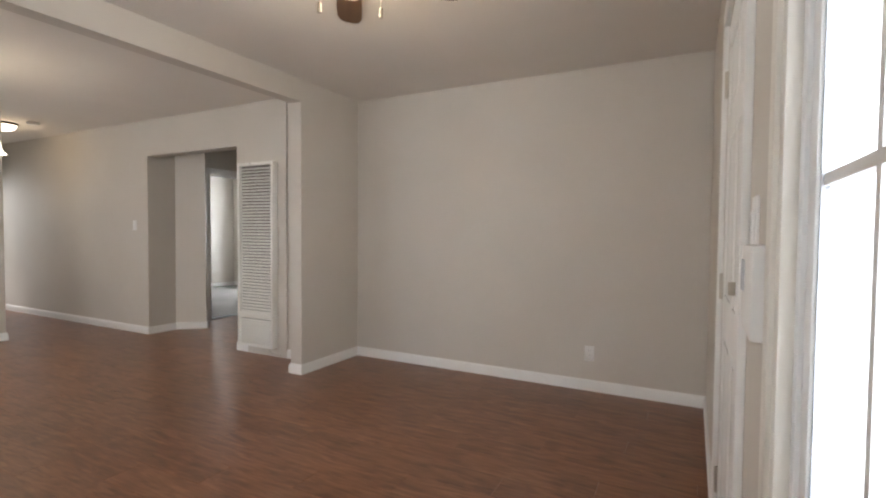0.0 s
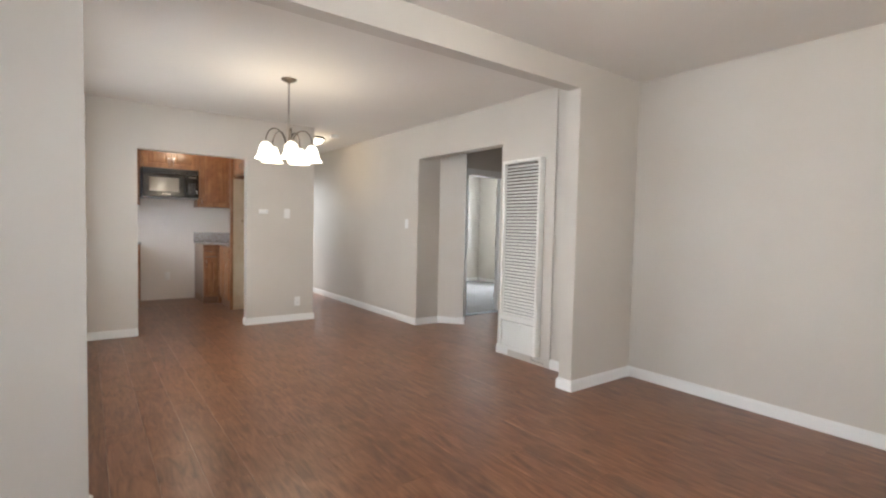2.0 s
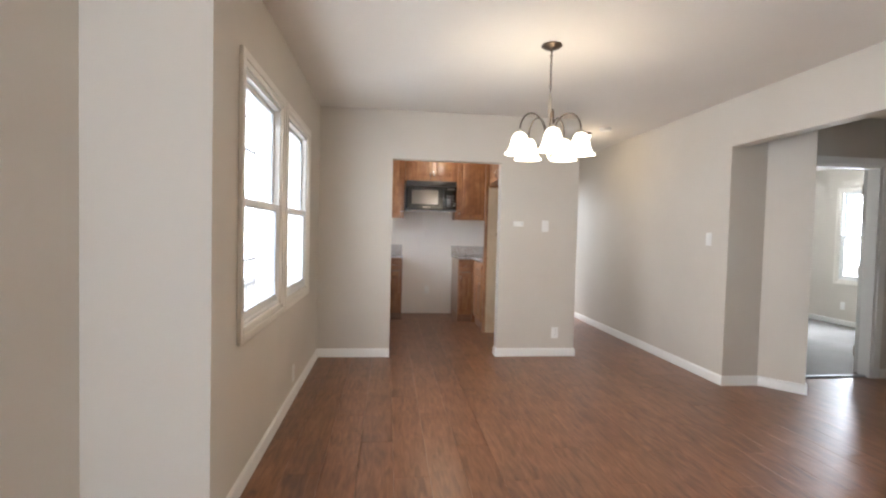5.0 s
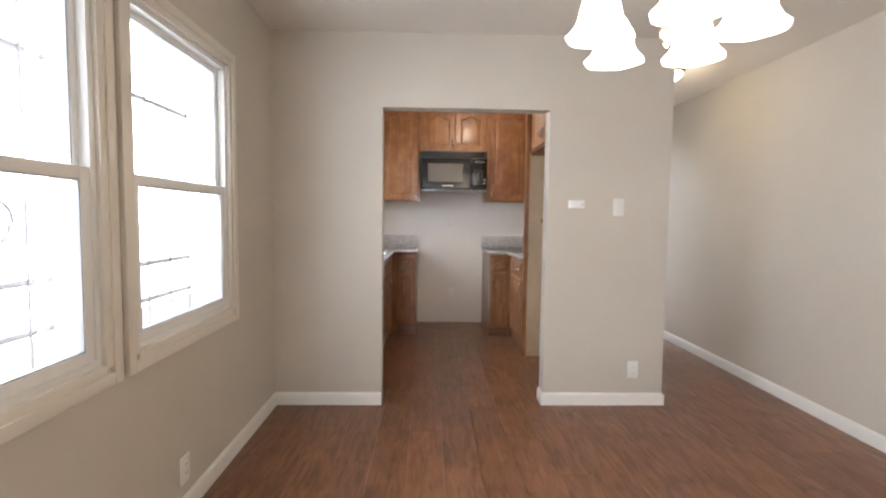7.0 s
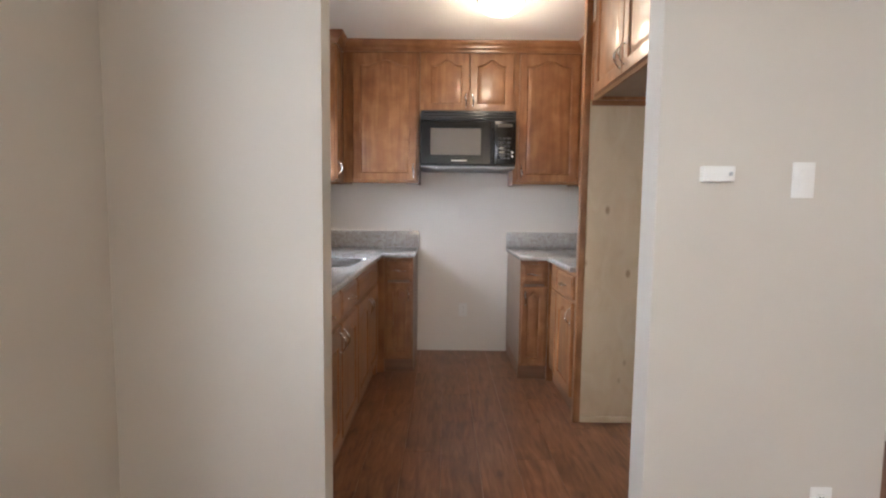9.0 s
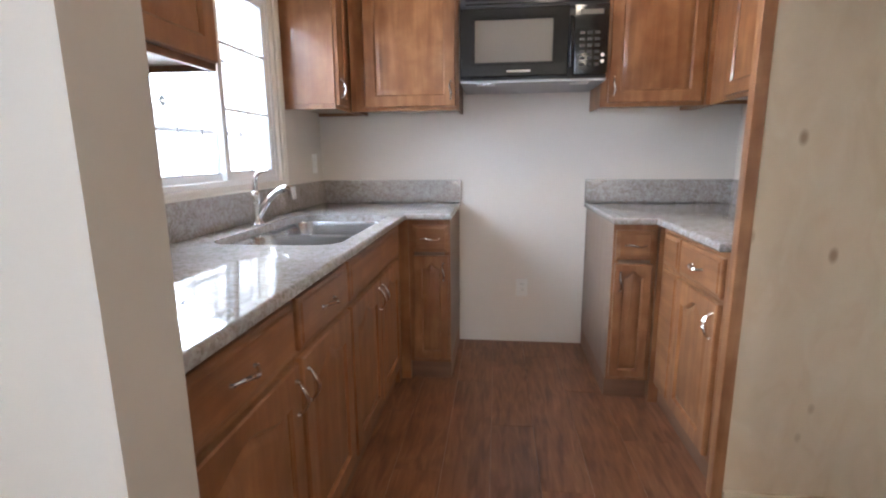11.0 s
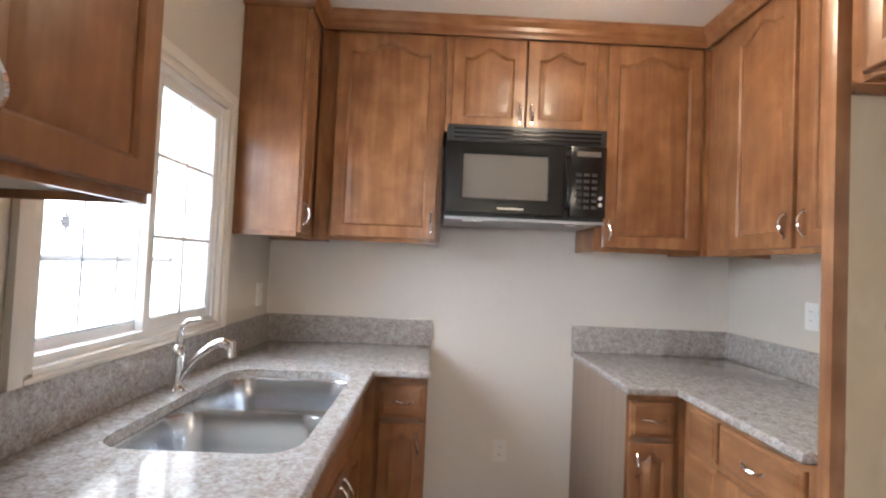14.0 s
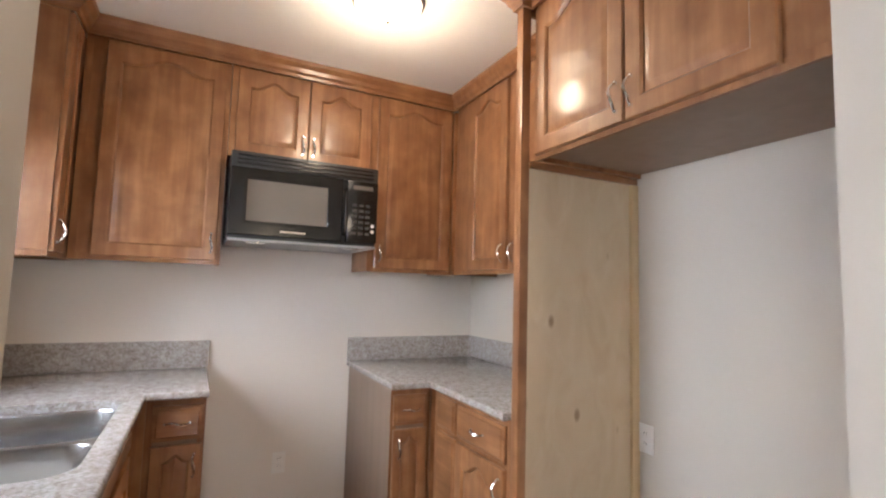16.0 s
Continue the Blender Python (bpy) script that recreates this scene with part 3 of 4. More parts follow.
block("housing", (-0.052, 0.052, -0.030, 0, -0.026, 0.026), PLASTIC, th, bevel=0.006)
block("lever", (0.030, 0.040, -0.034, -0.029, -0.006, 0.006), ALU, th, "small grey dial")
kp = thing("alarm_keypad", "white alarm keypad with small dark display", "keypad", (1.13, YF, 1.14))
block("housing", (-0.075, 0.075, 0, 0.032, -0.07, 0.07), PLASTIC, kp, bevel=0.006)
block("display", (0.02, 0.062, 0.0315, 0.034, -0.005, 0.045), ALU, kp, "dark grey display")

# ---- wall heater ----
block("wall_chase", (3.635, WH, -3.23, -2.70, 0.0, HC), WALL, None, "shallow boxed-out flue chase in beige paint", "structure", "wall")
heater = thing("wall_heater", "tall white louvred gas wall furnace", "heater", (3.568, -2.874, 0.0))
hx = 0.067
bm = bmesh.new()
W = 0.242
cuboid(bm, 0.0, hx, -W, -W + 0.028, 0.085, 1.895, 0.004), cuboid(bm, 0.0, hx, W - 0.028, W, 0.085, 1.895, 0.004)
cuboid(bm, 0.0, hx, -W + 0.028, W - 0.028, 1.865, 1.8945, 0.003), cuboid(bm, 0.0, hx, -W + 0.028, W - 0.028, 0.0855, 0.115, 0.003)
cuboid(bm, -0.004, hx, -W + 0.028, W - 0.028, 0.365, 0.415, 0.003)
part("casing", bm, ENAMEL, heater)
# solid panel; its dark colour paints in the shade between the louvres
block("back_panel", (0.038, hx - 0.002, -W + 0.028, W - 0.028, 0.115, 1.865), HOLLOW_SHADE, heater, "panel coloured dark for the shade behind the louvres")
bm = bmesh.new()
cuboid(bm, 0.004, 0.032, -W + 0.029, W - 0.029, -0.002, 0.002)
bmesh.ops.rotate(bm, cent=(0.018, 0, 0), matrix=Matrix.Rotation(radians(-38), 3, "Y"), verts=bm.verts[:])
slat = smooth_mesh(bm, "louvre", ENAMEL)
zs = [0.43 + i * 0.0305 for i in range(47)] + [0.130 + i * 0.0265 for i in range(9)]
for z in zs:
    o = new("louvre", slat)
    o.parent = heater
    o.location = (0, 0, z)
bm = bmesh.new()
tube(bm, [(0.03, -0.17, 0.09), (0.03, -0.17, 0.04), (0.045, -0.20, 0.03), (0.045, -0.30, 0.03)], 0.009)
part("gas_pipe", bm, NICKEL, heater, "short grey gas pipe")
block("valve_knob", (-0.012, 0.002, 0.05, 0.09, 1.872, 1.892), PLASTIC, heater, bevel=0.003)
block("thermostat_box", (WH - 0.017, WH, -2.60, -2.56, 1.27, 1.33), PLASTIC, None, "small white sensor box on the wall", "", "sensor box", 0.003)

# ---- chandelier ----
ch = thing("chandelier", "bronze five-arm chandelier with lit white glass bell shades", "chandelier", (1.735, -1.87, 0.005))
bm = bmesh.new()
lathe(bm, [(0.0, HC - 0.005), (0.065, HC - 0.005), (0.066, HC - 0.013), (0.045, HC - 0.027), (0.012, HC - 0.037), (0.006, HC - 0.050), (0.0, HC - 0.051)], n=28)
part("canopy", bm, BRONZE, ch, "round bronze ceiling canopy")
bm = bmesh.new()
z, k = HC - 0.04, 0
while z > 2.19:
    ringpts = []
    for i in range(13):
        a = 2 * math.pi * i / 12
        u, v = 0.0065 * math.cos(a), 0.016 * math.sin(a)
        ringpts.append((u if k % 2 else 0, 0 if k % 2 else u, z - 0.014 + v))
    tube(bm, ringpts, 0.002, 5)
    z, k = z - 0.024, k + 1
part("chain", bm, BRONZE, ch)
bm = bmesh.new()
lathe(bm, [(0.0, 2.20), (0.006, 2.195), (0.010, 2.17), (0.008, 2.16), (0.013, 2.15), (0.011, 1.90), (0.020, 1.88), (0.034, 1.868), (0.037, 1.855), (0.020, 1.838), (0.012, 1.828), (0.020, 1.815), (0.017, 1.800), (0.008, 1.79), (0.010, 1.78), (0.0, 1.768)], n=20)
part("stem", bm, NICKEL, ch, "turned bronze stem with finial")
for i in range(5):
    a = 2 * math.pi * i / 5 + 0.733
    c, s = math.cos(a), math.sin(a)
    arm = []
    for k in range(15):
        u = k / 14
        r = 0.022 + 0.178 * (1 - math.cos(math.pi * u)) / 2
        arm.append((c * r, s * r, 1.868 + 0.185 * math.sin(math.pi * min(1, u * 0.86) ** 0.9) - 0.005 * u))
    end = arm[-1]
    bm = bmesh.new()
    tube(bm, arm, 0.0055, 8)
    ob = part("arm", bm, BRONZE, ch)
    ez = end[2]
    bm = bmesh.new()
    lathe(bm, [(0.0, ez + 0.012), (0.010, ez + 0.010), (0.024, ez - 0.004), (0.026, ez - 0.022), (0.0, ez - 0.024)], (end[0], end[1], 0), 18)
    part("shade_holder", bm, NICKEL, ob, "nickel shade holder")
    bm = bmesh.new()
    prof = [(0.026, ez - 0.014), (0.036, ez - 0.022), (0.048, ez - 0.045), (0.056, ez - 0.075), (0.062, ez - 0.105), (0.074, ez - 0.130), (0.092, ez - 0.148)]
    lathe(bm, prof + [(r - 0.003, q) for r, q in prof[::-1]], (end[0], end[1], 0), 36, 0.003, 6)
    part("shade", bm, SHADE, ob, "lit white bell-shaped glass shade")
lamp("chandelier_light", "POINT", pose(1.735, -1.87, 1.74), 20, WARM, 0.16)


# ---- ceiling lamps ----
def flush_lamp(x, y, zc, r, label, energy):
    f = thing("ceiling_lamp", label, "ceiling lamp", (x, y, zc), group="flush ceiling lamps")
    bm = bmesh.new()
    lathe(bm, [(0.0, 0.0), (r, 0.0), (r * 1.02, -0.012), (r * 0.98, -0.028), (r * 0.90, -0.030)], n=36)
    part("rim", bm, BRONZE, f, "thin bronze rim")
    bm = bmesh.new()
    lathe(bm, [(r * 0.93, -0.026), (r * 0.90, -0.045), (r * 0.76, -0.070), (r * 0.50, -0.090), (r * 0.2, -0.100), (0.0, -0.101)], n=36)
    part("dome", bm, DOME, f, "lit frosted glass dome")
    bm = bmesh.new()
    lathe(bm, [(0.0, -0.099), (0.009, -0.101), (0.010, -0.107), (0.006, -0.114), (0.0, -0.117)], n=14)
    part("finial", bm, BRONZE, f)
    lamp("ceiling_lamp_light", "POINT", pose(x, y, zc - 0.25), energy, WARM, 0.09)
    return f


flush_lamp(2.97, 0.68, HC, 0.135, "flush ceiling lamp with lit glass dome in the hall", 5)
flush_lamp(1.50, 1.51, KC, 0.15, "flush ceiling lamp with lit glass dome over the kitchen", 13)
sd = thing("smoke_detector", "round white smoke detector on the ceiling", "smoke detector", (3.12, 0.33, HC))
bm = bmesh.new()
lathe(bm, [(0.0, 0.0), (0.062, 0.0), (0.064, -0.012), (0.056, -0.030), (0.030, -0.036), (0.0, -0.036)], n=28)
part("cover", bm, PLASTIC, sd)

# ---- ceiling fan in the living room ----
FZ = HC + 0.004
fan = thing("ceiling_fan", "brown ceiling fan with light kit and pull chains", "ceiling fan", (2.03, -5.25, FZ))
bm = bmesh.new()
lathe(bm, [(0.0, 0.0), (0.07, 0.0), (0.06, -0.035), (0.03, -0.040), (0.05, -0.045), (0.09, -0.052), (0.105, -0.07), (0.10, -0.105), (0.05, -0.122), (0.045, -0.13), (0.0, -0.13)], n=28)
part("motor_housing", bm, BRONZE, fan, "dark bronze motor housing")
BLADE = wood("fan_blade_wood", (0.05, 0.028, 0.016), (0.09, 0.05, 0.028), (0.13, 0.07, 0.04), 0.4, "x")
for i in range(5):
    a = 2 * math.pi * i / 5 + 0.663
    bm = bmesh.new()
    vs = []
    for k, (u, w) in enumerate(((0.16, 0.05), (0.25, 0.062), (0.40, 0.068), (0.52, 0.066), (0.57, 0.05), (0.585, 0.02))):
        for sgn in (-1, 1):
            for dz in (0, 0.007):
                vs.append((k, sgn, dz, bm.verts.new((u, sgn * w, -0.068 + sgn * w * 0.12 + dz))))
    get = {(k, s, d): v for k, s, d, v in vs}
    for k in range(5):
        for d, fl in ((0, 1), (0.007, -1)):
            q = [get[k, -1, d], get[k + 1, -1, d], get[k + 1, 1, d], get[k, 1, d]]
            bm.faces.new(q[::fl])
        for s in (-1, 1):
            bm.faces.new([get[k, s, 0], get[k + 1, s, 0], get[k + 1, s, 0.007], get[k, s, 0.007]])
    for k in (0, 5):
        bm.faces.new([get[k, -1, 0], get[k, 1, 0], get[k, 1, 0.007], get[k, -1, 0.007]])
    b = part("blade", bm, BLADE, fan, "dark wooden fan blade")
    b.rotation_euler = (0, 0, a)
    bm = bmesh.new()
    cuboid(bm, 0.07, 0.22, -0.018, 0.018, -0.075, -0.067, 0.002)
    part("blade_iron", bm, BRONZE, b)
bm = bmesh.new()
lathe(bm, [(0.055, -0.128), (0.085, -0.135), (0.095, -0.150), (0.08, -0.172), (0.045, -0.186), (0.0, -0.190)], n=28)
part("light_globe", bm, DOME, fan, "lit frosted glass globe")
for dx, dy in ((0.042, -0.053), (-0.036, 0.047)):
    bm = bmesh.new()
    cyl(bm, (dx * 0.5, dy * 0.5, -0.125), (dx * 2.2, dy * 2.2, -0.14), 0.003, n=6)
    cyl(bm, (dx * 2.2, dy * 2.2, -0.14), (dx * 2.2, dy * 2.2, -0.235), 0.0015, n=6)
    cyl(bm, (dx * 2.2, dy * 2.2, -0.235), (dx * 2.2, dy * 2.2, -0.28), 0.008, 0.010, n=12)
    part("pull_chain", bm, NICKEL, fan, "pull chain with a pale wooden knob")
lamp("fan_light", "POINT", pose(2.03, -5.25, FZ - 0.32), 20, WARM, 0.10)

# ---- kitchen materials ----
def granite():
    m = mat("speckled_granite", (0.4, 0.36, 0.33), 0.06)
    n, l, p = nodes(m)
    tc = n.new("ShaderNodeTexCoord")
    v = n.new("ShaderNodeTexVoronoi")
    v.inputs["Scale"].default_value = 150
    v.inputs["Randomness"].default_value = 1.0
    l.new(tc.outputs["Object"], v.inputs["Vector"])
    r1 = ramp(n, [(0.0, (0.19, 0.165, 0.15)), (0.25, (0.30, 0.265, 0.24)), (0.55, (0.38, 0.355, 0.34)), (0.9, (0.50, 0.485, 0.48))])
    sep = n.new("ShaderNodeSeparateColor")
    l.new(v.outputs["Color"], sep.inputs[0])
    l.new(sep.outputs[0], r1.inputs["Fac"])
    big = n.new("ShaderNodeTexNoise")
    big.inputs["Scale"].default_value = 38
    big.inputs["Detail"].default_value = 6
    l.new(tc.outputs["Object"], big.inputs["Vector"])
    r2 = ramp(n, [(0.36, (0.29, 0.25, 0.22)), (0.5, (0.38, 0.355, 0.34)), (0.66, (0.48, 0.465, 0.46))])
    l.new(big.outputs["Fac"], r2.inputs["Fac"])
    mix = n.new("ShaderNodeMix")
    mix.data_type = "RGBA"
    mix.inputs[0].default_value = 0.5
    l.new(r1.outputs["Color"], mix.inputs[6])
    l.new(r2.outputs["Color"], mix.inputs[7])
    l.new(mix.outputs[2], p.inputs["Base Color"])
    return m


def plywood():
    m = mat("bare_plywood", (0.55, 0.46, 0.33), 0.55)
    n, l, p = nodes(m)
    tc = n.new("ShaderNodeTexCoord")
    mp = n.new("ShaderNodeMapping")
    mp.inputs["Scale"].default_value = (4, 4, 2.0)
    g = n.new("ShaderNodeTexNoise")
    g.inputs["Scale"].default_value = 2.2
    g.inputs["Detail"].default_value = 2
    g.inputs["Distortion"].default_value = 1.2
    l.new(tc.outputs["Object"], mp.inputs["Vector"])
    l.new(mp.outputs[0], g.inputs["Vector"])
    r = ramp(n, [(0.25, (0.60, 0.45, 0.285)), (0.5, (0.64, 0.50, 0.33)), (0.75, (0.67, 0.54, 0.37))])
    l.new(g.outputs["Fac"], r.inputs["Fac"])
    mk = n.new("ShaderNodeMapping")
    mk.inputs["Scale"].default_value = (6.0, 6.0, 3.4)
    l.new(tc.outputs["Object"], mk.inputs["Vector"])
    vo = n.new("ShaderNodeTexVoronoi")
    vo.inputs["Scale"].default_value = 1.0
    l.new(mk.outputs[0], vo.inputs["Vector"])
    k = ramp(n, [(0.045, (0.75, 0.75, 0.75)), (0.11, (0, 0, 0))])
    l.new(vo.outputs["Distance"], k.inputs["Fac"])
    mix = n.new("ShaderNodeMix")
    mix.data_type = "RGBA"
    l.new(k.outputs["Color"], mix.inputs[0])
    l.new(r.outputs["Color"], mix.inputs[6])
    mix.inputs[7].default_value = (0.26, 0.14, 0.065, 1)
    l.new(mix.outputs[2], p.inputs["Base Color"])
    return m


GRANITE = granite()
PLY = plywood()
SIDE = wood("cabinet_side_laminate", (0.215, 0.145, 0.102), (0.240, 0.163, 0.116), (0.262, 0.180, 0.130), 0.42, "z", 0.6, 0.3, 0.0, 0.0, 0.0, 1.0)
TOE = wood("toe_kick_wood", (0.16, 0.085, 0.05), (0.22, 0.12, 0.072), (0.28, 0.16, 0.10), 0.45, "x", 0.8, 0.4)
UNDER = mat("pale_melamine", (0.62, 0.56, 0.48), 0.25)
STEEL = mat("brushed_stainless_steel", (0.57, 0.59, 0.62), 0.24, 1.0)
sn, sl, sp = nodes(STEEL)
stc, smp, snz, sbp = sn.new("ShaderNodeTexCoord"), sn.new("ShaderNodeMapping"), sn.new("ShaderNodeTexNoise"), sn.new("ShaderNodeBump")
smp.inputs["Scale"].default_value = (4, 220, 220)
snz.inputs["Scale"].default_value = 3
sbp.inputs["Strength"].default_value = 0.05
sl.new(stc.outputs["Object"], smp.inputs["Vector"])
sl.new(smp.outputs[0], snz.inputs["Vector"])
sl.new(snz.outputs["Fac"], sbp.inputs["Height"])
sl.new(sbp.outputs["Normal"], sp.inputs["Normal"])
BLACK = mat("glossy_black_plastic", (0.012, 0.012, 0.013), 0.16)
BLACKM = mat("satin_black_plastic", (0.02, 0.02, 0.021), 0.4)
MWGLASS = mat("microwave_window", (0.16, 0.145, 0.13), 0.10, 0.0, 0.8)
BUTTON = mat("grey_buttons", (0.055, 0.055, 0.055), 0.4)


# ---- cabinet doors ----
def arch_line(w, st, top, rise, n=14):
    """The upper edge of an arched panel, from its right end to its left."""
    pts = []
    for i in range(n + 1):
        u = 1 - 2 * i / n
        k = 0.5 + 0.5 * math.cos(math.pi * min(1.0, abs(u) / 0.78))
        pts.append((w / 2 + u * (w / 2 - st), top - rise + rise * k))
    return pts


def door_meshes(w, h, arched=True):
    """Frame and raised panel of a door that faces -y, its lower left front corner at the origin."""
    st = min(0.058, w * 0.22)
    rise = (0.045 if w > 0.25 else 0.03) if arched else 0.0
    inner = [(st, st), (w - st, st)] + arch_line(w, st, h - st * 0.85, rise)
    outer = [(0, 0), (w, 0)] + [(w if i == 0 else 0 if i == 14 else x, h) for i, (x, _) in enumerate(inner[2:])]
    e = 0.004
    rim = [(min(max(x, e), w - e), min(max(z, e), h - e)) for x, z in outer]
    g = 0.008
    cx, cz = w / 2, h / 2
    groove = [(x + (g if x < cx else -g if x > cx else 0), z + (g if z < cz else -g)) for x, z in inner]
    bm = bmesh.new()
    loops = []
    for pts, y in ((outer, 0.020), (outer, e), (rim, 0.0), (inner, 0.0), (groove, 0.007), (groove, 0.012)):
        loops.append([bm.verts.new((x, y, z)) for x, z in pts])
    n = len(inner)
    for a, b in zip(loops, loops[1:]):
        for i in range(n):
            q = [a[i], a[(i + 1) % n], b[(i + 1) % n], b[i]]
            if len({tuple(v.co) for v in q}) >= 3:
                try:
                    bm.faces.new(q)
                except ValueError:
                    pass
    bm.faces.new(loops[0][::-1])
    bmesh.ops.remove_doubles(bm, verts=bm.verts[:], dist=1e-6)
    frame_bm = bm

    def shrink(pts, d):
        return [(x + (d * min(1, abs(x - cx) / (w / 2 - st)) if x < cx else -d * min(1, abs(x - cx) / (w / 2 - st))), z + (d if z < cz else -d)) for x, z in pts]

    bm = bmesh.new()
    lp = []
    for pts, y in ((shrink(groove, 0.0005), 0.0112), (shrink(groove, 0.022), 0.0035), (shrink(groove, 0.026), 0.0030)):
        lp.append([bm.verts.new((x, y, z)) for x, z in pts])
    for a, b in zip(lp, lp[1:]):
        for i in range(n):
            bm.faces.new((a[i], a[(i + 1) % n], b[(i + 1) % n], b[i]))
    bm.faces.new(lp[-1][::-1])
    return frame_bm, bm


PULL = {}


def pull_mesh(vertical):
    if vertical not in PULL:
        bm = bmesh.new()
        L = 0.092
        pts, rad = [], []
        for i in range(15):
            u = i / 14
            pts.append(((u - 0.5) * L, -0.004 - 0.024 * math.sin(math.pi * u) ** 0.8, 0.004 * math.sin(2 * math.pi * u)))
            rad.append(0.0035 + 0.003 * math.sin(math.pi * u))
        if vertical:
            pts = [(z, y, x) for x, y, z in pts]
        tube(bm, pts, rad, 8)
        for s in (-1, 1):
            c = (s * L / 2, 0, 0) if not vertical else (0, 0, s * L / 2)
            cyl(bm, c, (c[0], -0.008, c[2]), 0.007, 0.005, 10)
        PULL[vertical] = smooth_mesh(bm, "handle", CHROME)
    return PULL[vertical]


def handle(parent, x, z, vertical):
    o = new("handle", pull_mesh(vertical))
    o.parent = parent
    o.location = (x, 0, z)
    return tagged(o, "arched chrome pull handle")


def cab_door(parent, x0, x1, z0, z1, side, low=True, arched=True):
    """An arched raised-panel door; side: the handle's stile; low: handle near the bottom."""
    f, p = door_meshes(x1 - x0, z1 - z0, arched)
    d = part("door", f, CAB, parent, "", angle=30)
    d.location = (x0, 0, z0)
    part("panel", p, CAB, d, angle=30)
    if side:
        hx = 0.026 if side == "l" else (x1 - x0) - 0.026
        handle(d, hx, 0.085 if low else (z1 - z0) - 0.085, True)
    return d


def drawer(parent, x0, x1, z0, z1, pull=True):
    w, h = x1 - x0, z1 - z0
    bm = bmesh.new()
    lp = []
    for i, y in ((0, 0.02), (0, 0.009), (0.004, 0.006), (0.013, 0.0045), (0.018, 0.0)):
        lp.append([bm.verts.new(v) for v in ((i, y, i), (w - i, y, i), (w - i, y, h - i), (i, y, h - i))])
    for a, b in zip(lp, lp[1:]):
        for i in range(4):
            bm.faces.new((a[i], a[(i + 1) % 4], b[(i + 1) % 4], b[i]))
    bm.faces.new(lp[-1][::-1]), bm.faces.new(lp[0])
    d = part("drawer_front", bm, CABX, parent, angle=20)
    d.location = (x0, 0, z0)
    if pull:
        handle(d, w / 2, h / 2, False)
    return d


def cabinet(name, label, m, w, depth, z0, z1, doors=(), drawers=(), toe=False, group="", side=None, bottom=None):
    root = thing(name, label, "cabinet", group=group)
    bm = bmesh.new()
    cuboid(bm, 0.0, w, 0.021, depth, z0 + (0.024 if bottom else 0.0), z1, 0.0015, 1)
    part("body", bm, side or CAB, root)
    # face frame in front of the box
    bm = bmesh.new()
    for x0, x1 in ((0.0, 0.03), (w - 0.03, w)):
        cuboid(bm, x0 + 0.0005, x1 - 0.0005, 0.0203, 0.0215, z0 + 0.001, z1 - 0.001)
    cuboid(bm, 0.03, w - 0.03, 0.0203, 0.0215, z1 - 0.03, z1 - 0.001), cuboid(bm, 0.03, w - 0.03, 0.0203, 0.0215, z0 + 0.001, z0 + 0.03)
    part("face_frame", bm, CAB, root)
    if toe:
        block("toe_kick", (0.0, w, 0.045, depth - 0.01, 0.0, z0), TOE, root, "scuffed recessed toe kick")
    if bottom:
        block("bottom_panel", (0.016, w - 0.016, 0.037, depth - 0.002, z0 + 0.018, z0 + 0.0235), bottom, root, "pale laminated underside")
        bm = bmesh.new()
        for dims in ((0.0, w, 0.0216, 0.036, z0, z0 + 0.0235), (0.0, 0.015, 0.0365, depth, z0, z0 + 0.0235), (w - 0.015, w, 0.0365, depth, z0, z0 + 0.0235)):
            cuboid(bm, *dims)
        part("bottom_rail", bm, side or CAB, root, "dark rail round the recessed underside")
    for d in doors:
        cab_door(root, *d)
    for d in drawers:
        drawer(root, *d)
    root.matrix_world = m
    return root


BASEL = "stained maple base cabinet with drawer and arched panel door"
UPL = "stained maple wall cabinet with arched raised-panel door and chrome pull"
Z0, Z1, DZ0, DZ1, TZ0, TZ1 = 0.105, 0.898, 0.125, 0.705, 0.725, 0.868
FX, GB, GU = 0.672, "base cabinets", "wall cabinets"
dl = FX - XL - 0.002
cabinet("base_cabinet", BASEL, pose(FX, 0.122, 0, 0, 0, 90), 0.550, dl, Z0, Z1, [(0.012, 0.538, DZ0, DZ1, "r", False)], [(0.012, 0.538, TZ0, TZ1)], True, GB)
cabinet("base_cabinet", BASEL, pose(FX, 0.674, 0, 0, 0, 90), 0.434, dl, Z0, Z1, [(0.012, 0.422, DZ0, DZ1, "l", False)], [(0.012, 0.422, TZ0, TZ1)], True, GB)
sk = cabinet("sink_cabinet", "stained maple sink base cabinet with false drawer and two arched doors", pose(FX, 1.11, 0, 0, 0, 90), 0.86, 0.03, Z0, Z1,
             [(0.012, 0.417, DZ0, DZ1, "r", False), (0.423, 0.828, DZ0, DZ1, "l", False)], [(0.012, 0.828, TZ0, TZ1, False)], False, GB)
for dims in ((0.0, 0.015, 0.031, dl, Z0, Z1), (0.845, 0.86, 0.031, dl, Z0, Z1), (0.0155, 0.8445, 0.031, dl, Z0, Z0 + 0.016), (0.0155, 0.8445, dl - 0.01, dl, Z0 + 0.017, Z1)):
    block("box_panel", dims, UNDER, sk, "pale box panel")
block("toe_kick", (0.0, 0.86, 0.045, dl - 0.01, 0.0, Z0), TOE, sk, "scuffed recessed toe kick")
cabinet("base_cabinet", "narrow stained maple base cabinet with drawer and arched door", pose(0.706, 2.008, 0), 0.222, 0.624, Z0, Z1, [(0.024, 0.212, DZ0, DZ1, "r", False)], [(0.024, 0.212, TZ0, TZ1)], True, GB, SIDE)
